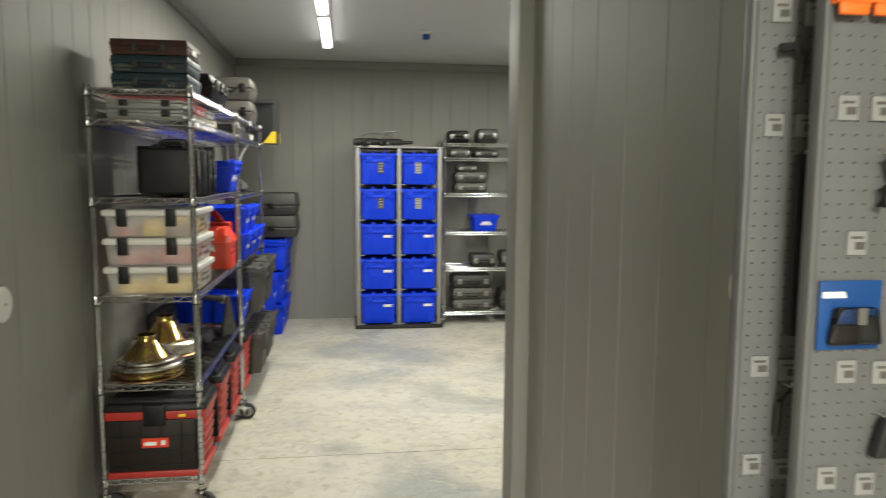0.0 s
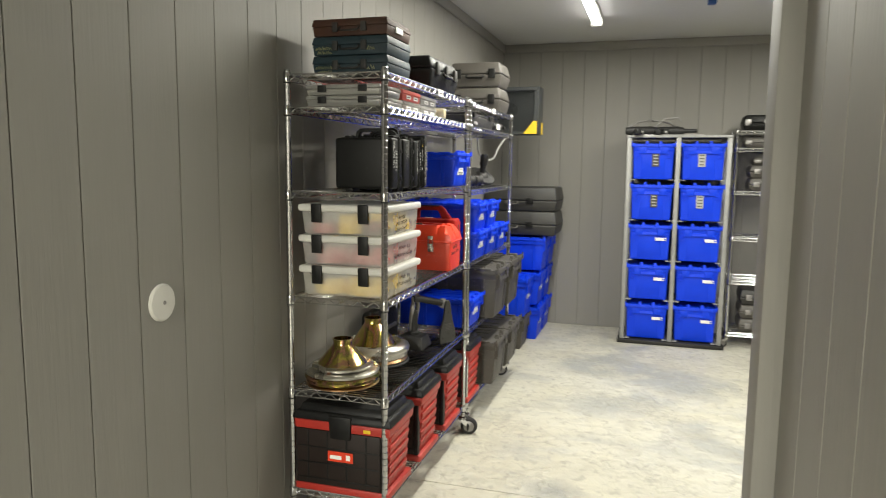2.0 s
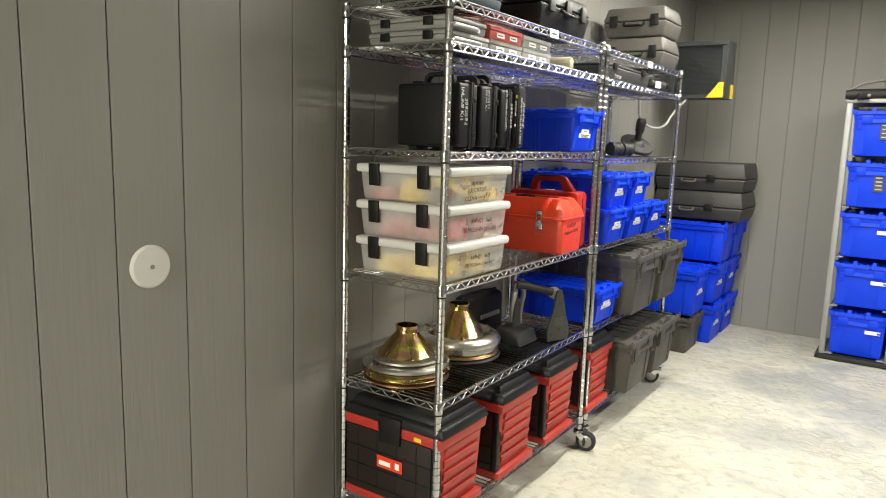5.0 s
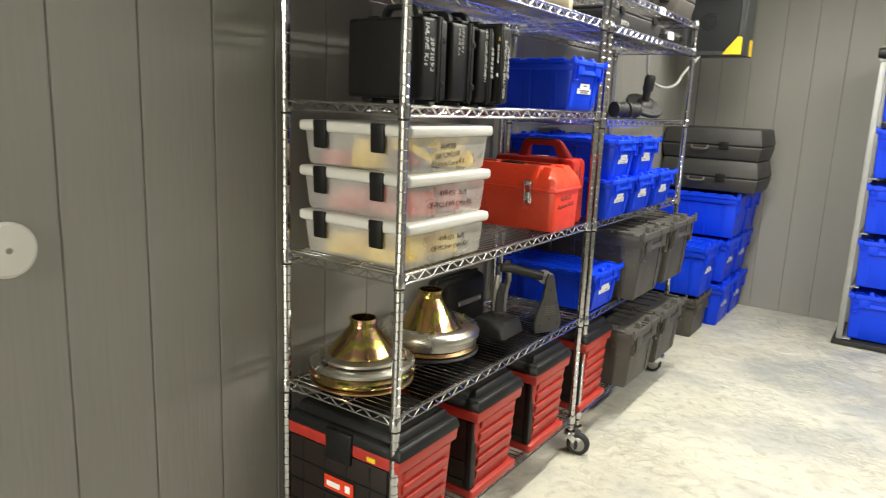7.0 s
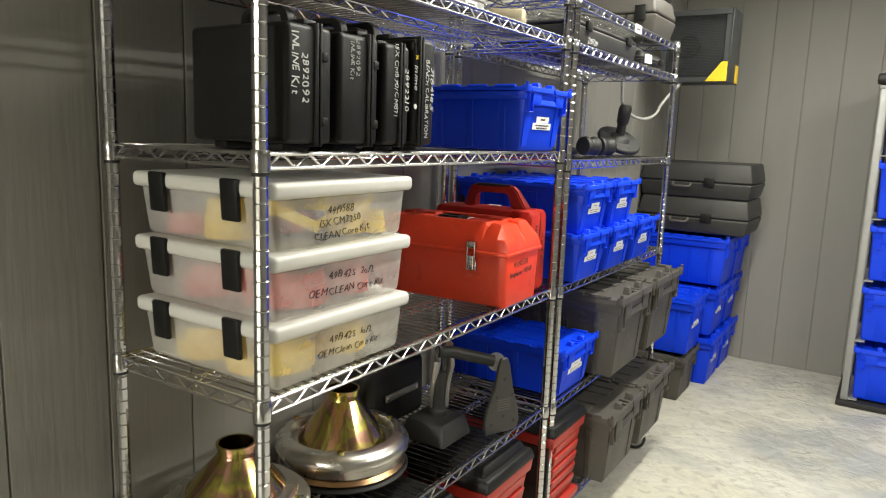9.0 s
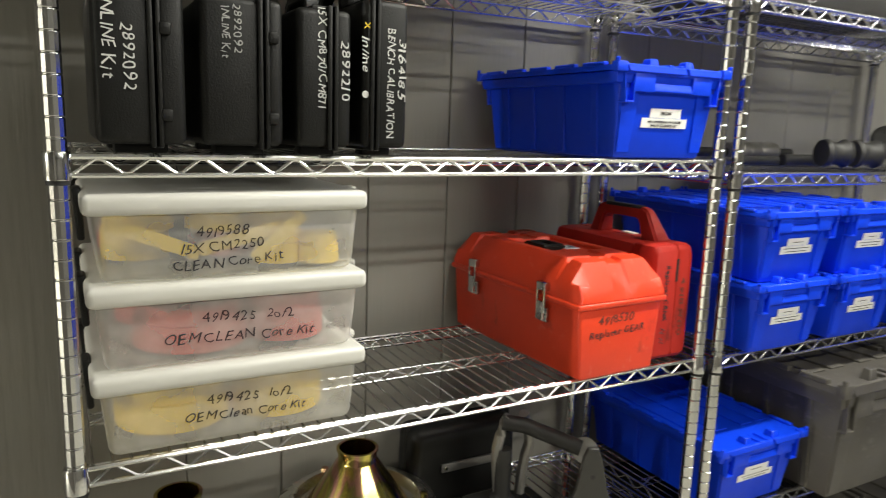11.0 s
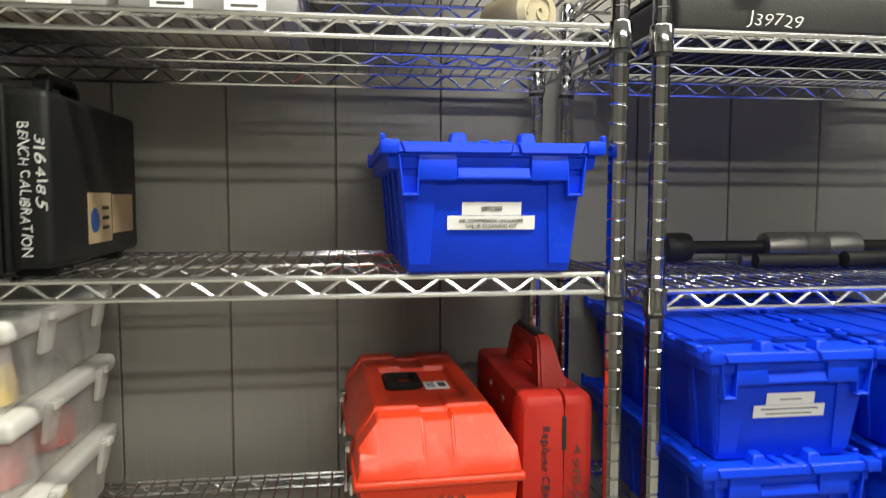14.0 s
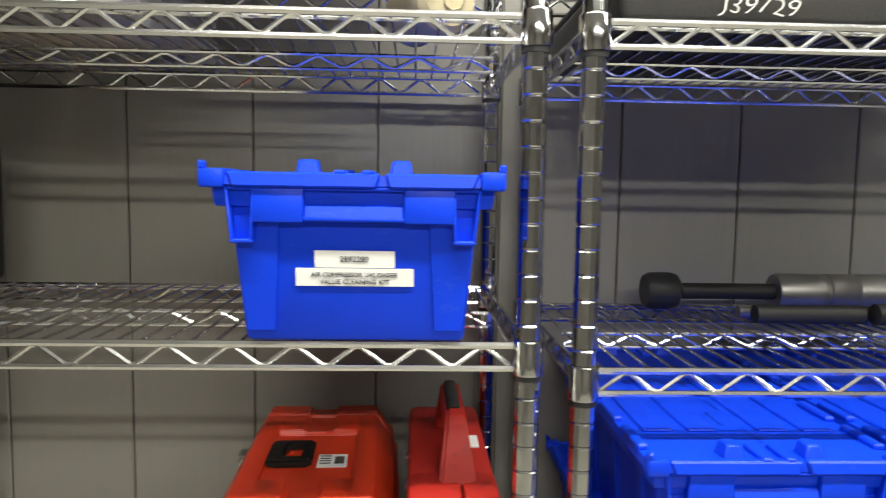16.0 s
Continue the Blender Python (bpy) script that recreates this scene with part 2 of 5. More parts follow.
    fade = nt.nodes.new("ShaderNodeMath")
    fade.operation = "MULTIPLY"
    fade.inputs[1].default_value = 0.30
    nt.links.new(patch.outputs[0], fade.inputs[0])
    c = mix(fade.outputs[0], c, (0.27, 0.26, 0.225))
    nt.links.new(c, b.inputs["Base Color"])
    r = nt.nodes.new("ShaderNodeMapRange")
    r.inputs["To Min"].default_value, r.inputs["To Max"].default_value = 0.35, 0.7
    nt.links.new(tex(4, 6), r.inputs["Value"])
    nt.links.new(r.outputs["Result"], b.inputs["Roughness"])
    bp = nt.nodes.new("ShaderNodeBump")
    bp.inputs["Strength"].default_value, bp.inputs["Distance"].default_value = 1.0, 0.020
    high = nt.nodes.new("ShaderNodeMath")
    high.operation = "MULTIPLY_ADD"
    high.inputs[1].default_value = -0.22
    nt.links.new(patch.outputs[0], high.inputs[0])
    nt.links.new(tex(11, 10, 0.5), high.inputs[2])
    nt.links.new(high.outputs[0], bp.inputs["Height"])
    nt.links.new(bp.outputs["Normal"], b.inputs["Normal"])
    return m


CONCRETE = concrete()


def iridescent():
    """Yellow chromate plating that shifts between gold, rose and green in bands."""
    m = bpy.data.materials.new("rainbow_plating")
    m.use_nodes = True
    nt = m.node_tree
    b = nt.nodes["Principled BSDF"]
    b.inputs["Metallic"].default_value, b.inputs["Roughness"].default_value = 1.0, 0.15
    tc = nt.nodes.new("ShaderNodeTexCoord")
    mp = nt.nodes.new("ShaderNodeMapping")
    mp.inputs["Scale"].default_value = (1.0, 1.0, 0.25)
    n = nt.nodes.new("ShaderNodeTexNoise")
    n.inputs["Scale"].default_value, n.inputs["Detail"].default_value, n.inputs["Distortion"].default_value = 11.0, 3.0, 0.5
    ramp = nt.nodes.new("ShaderNodeValToRGB")
    ramp.color_ramp.elements[0].position, ramp.color_ramp.elements[0].color = 0.30, (0.30, 0.21, 0.11, 1)
    ramp.color_ramp.elements[1].position, ramp.color_ramp.elements[1].color = 0.70, (0.30, 0.36, 0.10, 1)
    for at, colour in ((0.40, (0.50, 0.42, 0.10)), (0.46, (0.58, 0.28, 0.24)), (0.50, (0.34, 0.30, 0.10)), (0.55, (0.62, 0.56, 0.12)), (0.61, (0.48, 0.24, 0.18))):
        e = ramp.color_ramp.elements.new(at)
        e.color = (*colour, 1)
    nt.links.new(tc.outputs["Object"], mp.inputs["Vector"])
    nt.links.new(mp.outputs["Vector"], n.inputs["Vector"])
    nt.links.new(n.outputs["Fac"], ramp.inputs["Fac"])
    nt.links.new(ramp.outputs["Color"], b.inputs["Base Color"])
    return m


PLATED = iridescent()


def emitter(name, colour, strength):
    m = bpy.data.materials.new(name)
    m.use_nodes = True
    b = m.node_tree.nodes["Principled BSDF"]
    b.inputs["Emission Color"].default_value, b.inputs["Emission Strength"].default_value = (*colour, 1), strength
    return m


GLOW = emitter("lamp_tube", (1.0, 0.97, 0.92), 9.0)

# ---- mesh helpers ----


def link(name, bm, material, parent=None, label="", angle=35):
    me = bpy.data.meshes.new(name)
    bm.to_mesh(me)
    bm.free()
    me.shade_smooth()
    me.set_sharp_from_angle(angle=radians(angle))
    me.materials.append(material)
    ob = new(name, me)
    if parent:
        ob.parent = parent
    return tagged(ob, label)


def part(name, bm, material, parent, label=""):
    return link(name, bm, material, parent, label)


def thing(name, label, category, m, group=""):
    e = new(name)
    e.empty_display_size = 0.05
    e.matrix_basis = m
    return tagged(e, label, category, group)


def hull(bm, lower, upper, z0, z1, bevel=0.0, seg=2):
    """A block between two rectangles (x0, x1, y0, y1) at z0 and z1, its edges rounded."""
    v = []
    for (x0, x1, y0, y1), z in ((lower, z0), (upper, z1)):
        v += [bm.verts.new(p) for p in ((x0, y0, z), (x1, y0, z), (x1, y1, z), (x0, y1, z))]
    fs = [bm.faces.new([v[i] for i in q]) for q in ((3, 2, 1, 0), (4, 5, 6, 7), (0, 1, 5, 4), (1, 2, 6, 5), (2, 3, 7, 6), (3, 0, 4, 7))]
    if bevel:
        edges = {e for f in fs for e in f.edges}
        bmesh.ops.bevel(bm, geom=list(edges), offset=bevel, segments=seg, affect="EDGES", profile=0.5)
    return bm


def box(bm, x0, x1, y0, y1, z0, z1, bevel=0.0, seg=2):
    return hull(bm, (x0, x1, y0, y1), (x0, x1, y0, y1), z0, z1, bevel, seg)


def block(x0, x1, y0, y1, z0, z1, bevel=0.0, seg=2):
    return box(bmesh.new(), x0, x1, y0, y1, z0, z1, bevel, seg)


def tube(bm, pts, r, n=6, closed=False):
    """A round wire along points."""
    pts = [Vector(p) for p in pts]
    rings = []
    up = Vector((0, 0, 1))
    for i, p in enumerate(pts):
        a, b = pts[max(i - 1, 0)], pts[min(i + 1, len(pts) - 1)]
        d = (b - a).normalized()
        ref = up if abs(d.z) < 0.95 else Vector((1, 0, 0))
        s = d.cross(ref).normalized()
        t = s.cross(d)
        rings.append([bm.verts.new(p + r * (math.cos(2 * math.pi * k / n) * s + math.sin(2 * math.pi * k / n) * t)) for k in range(n)])
    for a, b in zip(rings, rings[1:]):
        for k in range(n):
            bm.faces.new((a[k], a[(k + 1) % n], b[(k + 1) % n], b[k]))
    bm.faces.new(rings[0])
    bm.faces.new(rings[-1][::-1])
    return bm


def lathe(bm, profile, n=32, cx=0.0, cy=0.0, m=None):
    """Turns (radius, height) pairs about an upright axis."""
    rings = []
    for r, z in profile:
        rings.append([bm.verts.new((cx + r * math.cos(2 * math.pi * k / n), cy + r * math.sin(2 * math.pi * k / n), z)) for k in range(n)])
    for a, b in zip(rings, rings[1:]):
        for k in range(n):
            bm.faces.new((a[k], a[(k + 1) % n], b[(k + 1) % n], b[k]))
    bm.faces.new(rings[0][::-1])
    bm.faces.new(rings[-1])
    if m is not None:
        for ring in rings:
            for v in ring:
                v.co = m @ v.co
    return bm


def prism(bm, outline, depth, m):
    """A flat outline (u, v) given depth, then laid by m (u to x, v to z, depth to y)."""
    a = [bm.verts.new(m @ Vector((u, 0, v))) for u, v in outline]
    b = [bm.verts.new(m @ Vector((u, depth, v))) for u, v in outline]
    bm.faces.new(a)
    bm.faces.new(b[::-1])
    for i in range(len(a)):
        j = (i + 1) % len(a)
        bm.faces.new((a[j], a[i], b[i], b[j]))
    bmesh.ops.recalc_face_normals(bm, faces=bm.faces)
    return bm


def loft(bm, loops):
    """A skin over closed loops of equally many points, capped at both ends."""
    rings = [[bm.verts.new(p) for p in loop] for loop in loops]
    n = len(rings[0])
    for a, b in zip(rings, rings[1:]):
        for k in range(n):
            bm.faces.new((a[k], a[(k + 1) % n], b[(k + 1) % n], b[k]))
    bm.faces.new(rings[0][::-1])
    bm.faces.new(rings[-1])
    bmesh.ops.recalc_face_normals(bm, faces=bm.faces)
    return bm


def glyph_mesh(text, size, weight):
    cu = bpy.data.curves.new("glyph", "FONT")
    cu.body, cu.size, cu.extrude, cu.offset, cu.resolution_u = text, size, 0.0003, weight, 3
    tmp = bpy.data.objects.new("glyph", cu)
    scene.collection.objects.link(tmp)
    me = bpy.data.meshes.new_from_object(tmp)
    bpy.data.objects.remove(tmp)
    return me


def lettering(name, text, size, m, material, parent, wobble=0.0, stretch=1.0, weight=0.0, length=0.0):
    """Words as a thin mesh; m lays their baseline's middle. With wobble, each letter is set unevenly, as by hand."""
    bm = bmesh.new()
    rng = random.Random(len(text) * 7 + ord(text[0]))
    x = 0.0
    for ch in (text if wobble else [text]):
        if ch == " ":
            x += size * 0.27
            continue
        me = glyph_mesh(ch, size * (rng.uniform(0.88, 1.10) if wobble else 1.0), weight)
        xs = [v.co.x for v in me.vertices]
        lo, wide = min(xs), max(xs) - min(xs)
        tilt = radians(rng.uniform(-9, 7)) if wobble else 0.0
        lift = rng.uniform(-0.07, 0.07) * size if wobble else 0.0
        ph, lean = rng.uniform(0, 6), rng.uniform(0.02, 0.20)
        for v in me.vertices:
            u, w = v.co.x - lo, v.co.y
            if wobble:
                u += lean * w + 0.03 * size * math.sin(7 * w / size + ph)
                w += 0.03 * size * math.sin(8 * u / size + ph) + lift
                u, w = u * math.cos(tilt) - w * math.sin(tilt), u * math.sin(tilt) + w * math.cos(tilt)
            v.co.x, v.co.y = x + u * stretch, w
        bm.from_mesh(me)
        bpy.data.meshes.remove(me)
        x += wide * stretch + size * (0.10 + (rng.uniform(0, 0.08) if wobble else 0))
    fit = length / (x - size * 0.1) if length else 1.0
    for v in bm.verts:
        v.co.x = (v.co.x - x / 2) * fit
    me = bpy.data.meshes.new(name)
    bm.to_mesh(me)
    bm.free()
    me.materials.append(material)
    ob = new(name, me)
    ob.parent = parent
    ob.matrix_basis = m
    return ob


def facing_x(x, y, z, roll=0.0):
    """Lays writing on a face that looks along +x, so that it reads along +y."""
    return Matrix.Translation((x, y, z)) @ Matrix(((0, 0, 1, 0), (1, 0, 0, 0), (0, 1, 0, 0), (0, 0, 0, 1))) @ pose(0, 0, 0, 0, 0, roll)


# ---- setting ----
XL, YF, XR, YB = 0.0, 4.15, 4.3, -8.4
CORNER_X, CORNER_Y = 1.73, -0.60

tagged(link("floor", block(-0.15, XR + 0.15, YB - 0.15, 0.546, -0.12, 0), CONCRETE), "pale dusty concrete slab floor with grey trowel stains", "floor", kind="structure")
slab = tagged(link("floor", block(-0.15, XR + 0.15, 0.552, YF + 0.15, -0.12, 0), CONCRETE), "pale dusty concrete slab floor beyond the sawn joint", "floor", kind="structure")
tagged(link("floor_joint", block(-0.15, XR + 0.15, 0.546, 0.552, -0.12, -0.006), GROOVE), "thin sawn control joint in the concrete floor", "floor joint", kind="structure")
tagged(link("ceiling", block(-0.15, XR + 0.15, YB - 0.15, YF + 0.15, CEIL, CEIL + 0.12), CEILING), "flat white painted ceiling", "ceiling", kind="structure")


def panelled_wall(name, label, length, origin, turn, phase, height=CEIL):
    """Grooved board wall: local x runs along the wall, local y points into the room."""
    m = Matrix.Translation(origin) @ pose(0, 0, 0, 0, 0, turn)
    back = link(name, block(0, length, -0.12, -0.007, 0, height), GROOVE)
    back.matrix_basis = m
    tagged(back, label, "wall", kind="structure")
    cuts = [0.0]
    k = phase
    while k < length - 0.03:
        if k > 0.03:
            cuts.append(k)
        k += 0.2
    cuts.append(length)
    shared = {}
    for a, b in zip(cuts, cuts[1:]):
        w = round(b - a, 3)
        if w not in shared:
            bm = block(0.0012, w - 0.0012, -0.009, 0, 0.0, height, 0.002, 1)
            me = bpy.data.meshes.new("board")
            bm.to_mesh(me)
            bm.free()
            me.materials.append(WALL)
            shared[w] = me
        ob = new("board", shared[w])
        ob.parent = back
        ob.matrix_basis = pose(a, 0, 0)
    return back


# left wall runs along +y with its face at x = 0; turn -90 makes local y point along +x
panelled_wall("wall_left", "taupe painted grooved board wall beside the shelves", YF - YB, (0, YF, 0), -90, (YF % 0.2))
panelled_wall("wall_far", "taupe painted grooved board wall at the room's end", XR, (XR, YF, 0), 180, (XR - 0.155) % 0.2)
panelled_wall("wall_right", "taupe painted grooved board wall closing the store room", YF - CORNER_Y, (XR, CORNER_Y, 0), 90, 0.1)
panelled_wall("wall_passage", "taupe painted grooved board wall of the passage", CORNER_Y - 0.12 - YB, (CORNER_X, YB, 0), 90, (CORNER_Y - 0.54 - YB) % 0.2)
panelled_wall("wall_partition", "taupe painted grooved board wall facing the store room", XR - CORNER_X, (CORNER_X + 0.0, CORNER_Y - 0.0, 0), 0, 0.17)
panelled_wall("wall_back", "taupe painted grooved board wall at the passage end", XR, (0, YB, 0), 0, 0.1)

# corner boards, crown and base trim
tagged(link("trim", block(CORNER_X - 0.052, CORNER_X + 0.002, CORNER_Y - 0.125, CORNER_Y + 0.02, 0.0, CEIL - 0.001, 0.003), WALL), "taupe painted corner board at the passage end", "trim", kind="structure")
tagged(link("trim", block(CORNER_X + 0.003, CORNER_X + 0.11, CORNER_Y + 0.001, CORNER_Y + 0.02, 0.0, CEIL, 0.003), WALL), "taupe painted corner board round the passage end", "trim", kind="structure")
tagged(link("trim", block(0.001, 0.02, YB, YF - 0.021, CEIL - 0.075, CEIL - 0.001, 0.004), WALL), "taupe crown board under the ceiling", "trim", kind="structure")
tagged(link("trim", block(0.001, XR, YF - 0.02, YF - 0.001, CEIL - 0.075, CEIL - 0.001, 0.004), WALL), "taupe crown board on the end wall", "trim", kind="structure")


def tube_lamp(x, y):
    e = thing("ceiling_tube_or_fill_lamp", "lit white tube lamp on the ceiling; the passage pair is added fill", "ceiling lamp", Matrix.Translation((x, y, CEIL)), "ceiling tube lamps")
    part("housing", block(-0.044, 0.044, -0.596, 0.596, -0.022, -0.001, 0.004), LIDWHITE, e)
    part("diffuser", hull(bmesh.new(), (-0.026, 0.026, -0.596, 0.596), (-0.038, 0.038, -0.596, 0.596), -0.062, -0.0225, 0.014, 3), GLOW, e, "glowing white diffuser")
    for s in (-1, 1):
        part("end_cap", block(-0.043, 0.043, s * 0.605 - 0.008, s * 0.605 + 0.008, -0.066, -0.001, 0.004), LIDWHITE, e, "white plastic end cap")


# the passage pair gets fixtures too, though those lamps are added fill
for tube_x, tube_y, tube_w in TUBES:
    tube_lamp(tube_x, tube_y)

# round wall plates
for px, py, pz, turn in ((0.0, -0.71, 1.07, 90), (CORNER_X, -2.075, 1.315, -90)):
    e = thing("wall_plate", "round white plastic cover plate screwed to the wall", "wall plate", Matrix.Translation((px, py, pz)) @ pose(0, 0, 0, 0, turn, 0), "wall plates")
    part("disc", lathe(bmesh.new(), [(0.058, 0.0), (0.058, 0.004), (0.052, 0.009), (0.012, 0.012), (0.001, 0.012)], 40), LIDWHITE, e)
    part("screw", lathe(bmesh.new(), [(0.0065, 0.0121), (0.006, 0.014), (0.001, 0.0142)], 16), GREYSTEEL, e, "steel centre screw")

# ---- wire shelving ----
DEPTH = 0.406


def shelf_mesh(length):
    """The rod that frames one shelf; local x is the depth, y the length, z = 0 the surface."""
    z = -0.0036
    pts = [(0.0, 0.016, z), (0.0, length - 0.016, z), (0.016, length, z), (DEPTH - 0.016, length, z), (DEPTH, length - 0.016, z), (DEPTH, 0.016, z), (DEPTH - 0.016, 0.0, z), (0.016, 0.0, z), (0.0, 0.016, z)]
    return tube(bmesh.new(), pts, 0.0026, 6)


WIRE_BM = tube(bmesh.new(), [(0.0, 0, -0.0018), (DEPTH, 0, -0.0018)], 0.0018, 6)
WIRE = bpy.data.meshes.new("wire")
WIRE_BM.to_mesh(WIRE)
WIRE_BM.free()
WIRE.shade_smooth()
WIRE.materials.append(WIRECHROME)


def lay_wires(shelf, length):
    n = int(length / 0.0247)
    for i in range(n):
        w = new("wire", WIRE)
        w.parent = shelf
        w.matrix_basis = pose(0, 0.02 + (length - 0.04) * i / (n - 1), 0)


def truss(a, b, pitch=0.064, drop=0.022, r=0.003, inset=0.014):
    """Two parallel rods with a bent wire between them, from a to b."""
    a, b = Vector(a), Vector(b)
    d = b - a
    L = d.length
    d /= L
    bm = bmesh.new()
    p, q = a + d * inset, b - d * inset
    dz = Vector((0, 0, -drop))
    tube(bm, [p, q], r, 6)
    tube(bm, [p + dz, q + dz], r * 0.9, 6)
    n = max(2, int(round((L - 2 * inset) / pitch)))
    pts = []
    for i in range(n):
        s = (i + 0.0) / n
        w = 1.0 / n
        for f, lift in ((0.06, -drop + 0.003), (0.44, -0.003), (0.56, -0.003), (0.94, -drop + 0.003)):
            pts.append(p + (q - p) * (s + w * f) + Vector((0, 0, lift)))
    tube(bm, pts, 0.0024, 5)
    return bm


def post_mesh(z0, z1):
    prof = [(0.0005, z0), (0.0127, z0)]
    z = z0 + 0.0127
    while z < z1 - 0.02:
        prof += [(0.0127, z - 0.0017), (0.0116, z - 0.0003), (0.0116, z + 0.0003), (0.0127, z + 0.0017)]
        z += 0.0254
    prof += [(0.0127, z1 - 0.004), (0.0105, z1), (0.0005, z1)]
    return lathe(bmesh.new(), prof, 14)


def caster(parent, x, y, turn):
    bm = bmesh.new()
    m = Matrix.Translation((x, y, 0)) @ pose(0, 0, 0, 0, 0, turn)
    lathe(bm, [(0.0005, 0.118), (0.009, 0.118), (0.009, 0.098), (0.024, 0.097), (0.026, 0.088), (0.022, 0.083), (0.0005, 0.083)], 18, m=m)
    for s in (-1, 1):
        out = [(-0.024, 0.086), (0.016, 0.086), (0.045, 0.060), (0.048, 0.042), (0.030, 0.040), (0.006, 0.060)]
        prism(bm, out, 0.0025, m @ Matrix.Translation((0, s * 0.0175 - 0.00125, 0)))
    fork = part("caster", bm, CHROME, parent, "chrome swivel caster fork")
    wm = m @ Matrix.Translation((0.036, 0, 0.0475)) @ pose(0, 0, 0, 90, 0, 0)
    part("wheel", lathe(bmesh.new(), [(0.012, -0.014), (0.040, -0.014), (0.0465, -0.009), (0.0475, 0), (0.0465, 0.009), (0.040, 0.014), (0.012, 0.014)], 32, m=wm), RUBBER, fork, "black rubber wheel")
    bm = bmesh.new()
    for s in (-1, 1):
        lathe(bm, [(0.0005, s * 0.0145), (0.030, s * 0.0145), (0.027, s * 0.0158), (0.010, s * 0.0205), (0.0005, s * 0.0205)], 24, m=wm)
    part("hub", bm, GREYSTEEL, fork, "grey wheel hub")


def shelving(name_label, m, length, levels, top, group="wire shelving units", turns=(20, -35, 60, 10)):
    """Unit with its near rear post at the origin of m; local x to the front, y along."""
    unit = thing("wire_shelving_unit", name_label, "shelving", m, group)
    corners = [(0, 0), (DEPTH, 0), (0, length), (DEPTH, length)]
    me = None
    for (x, y), turn in zip(corners, turns):
        if me is None:
            p = link("post", post_mesh(0.10, top), CHROME, unit, angle=20)
            me = p.data
        else:
            p = new("post", me)
            p.parent = unit
        p.matrix_basis = pose(x, y, 0)
        caster(unit, x, y, turn)
    gap = None
    deck, ends, sides, mids, coll, rod = None, None, None, None, None, None
    for z in levels:
        if deck is None:
            d = part("shelf", shelf_mesh(length), WIRECHROME, unit, "chrome wire shelf deck")
            deck = d.data
        else:
            d = tagged(new("shelf", deck), "chrome wire shelf deck")
            d.parent = unit
        d.matrix_basis = pose(0, 0, z)
        lay_wires(d, length)
        for x in (0.0, DEPTH / 2, DEPTH):
            edge = x in (0.0, DEPTH)
            if (sides if edge else mids) is None:
                t = part("truss", truss((0, 0, -0.0035), (0, length, -0.0035), r=0.0038 if edge else 0.0026, drop=0.024 if edge else 0.018, inset=0.014 if edge else 0.02), WIRECHROME, d)
                if edge:
                    sides = t.data
                else:
                    mids = t.data
            else:
                t = new("truss", sides if edge else mids)
                t.parent = d
            t.matrix_basis = pose(x, 0, 0.0 if edge else -0.0037)
        for x in (0.013, DEPTH - 0.013):
            if rod is None:
                bar = part("edge_rod", tube(bmesh.new(), [(0, 0.012, -0.0062), (0, length - 0.012, -0.0062)], 0.0026, 6), WIRECHROME, d)
                rod = bar.data
            else:
                bar = new("edge_rod", rod)
                bar.parent = d
            bar.matrix_basis = pose(x, 0, 0)
        for y in (0.0, length):
            if ends is None:
                t = part("truss", truss((0, 0, -0.0035), (DEPTH, 0, -0.0035)), WIRECHROME, d)
                ends = t.data
            else:
                t = new("truss", ends)
                t.parent = d
            t.matrix_basis = pose(0, y, 0)
        for x, y in corners:
            if coll is None:
                c = part("collar", lathe(bmesh.new(), [(0.0131, -0.033), (0.0158, -0.033), (0.0162, -0.031), (0.0160, 0.001), (0.0150, 0.003), (0.0131, 0.003)], 16), CHROME, d)
                coll = c.data
            else:
                c = new("collar", coll)
                c.parent = d
            c.matrix_basis = pose(x, y, 0)
            if gap is None:
                g = part("sleeve", lathe(bmesh.new(), [(0.0130, -0.039), (0.0143, -0.039), (0.0147, -0.0335), (0.0130, -0.0335)], 14), RUBBER, d, "black plastic split sleeve")
                gap = g.data
            else:
                g = new("sleeve", gap)
                g.parent = d
            g.matrix_basis = pose(x, y, 0)
    return unit


SX = 0.042
L1 = [0.163, 0.582, 0.969, 1.389, 1.717, 1.842]
L2 = [0.163, 0.575, 0.963, 1.363, 1.714, 1.842]
shelving("chrome wire shelving unit on casters, loaded with cases and bins", pose(SX, 0, 0), 1.179, L1, 1.856)
shelving("chrome wire shelving unit on casters, loaded with totes and tools", pose(SX, 1.237, 0), 1.110, L2, 1.852, turns=(5, -60, 30, -150))
L3 = [0.13, 0.57, 0.93, 1.31, 1.66, 1.80]
shelving("chrome wire shelving unit against the end wall with dark cases", pose(2.04, YF - 0.03, 0, 0, 0, -90), 1.17, L3, 1.815, turns=(5, -60, 30, 120))


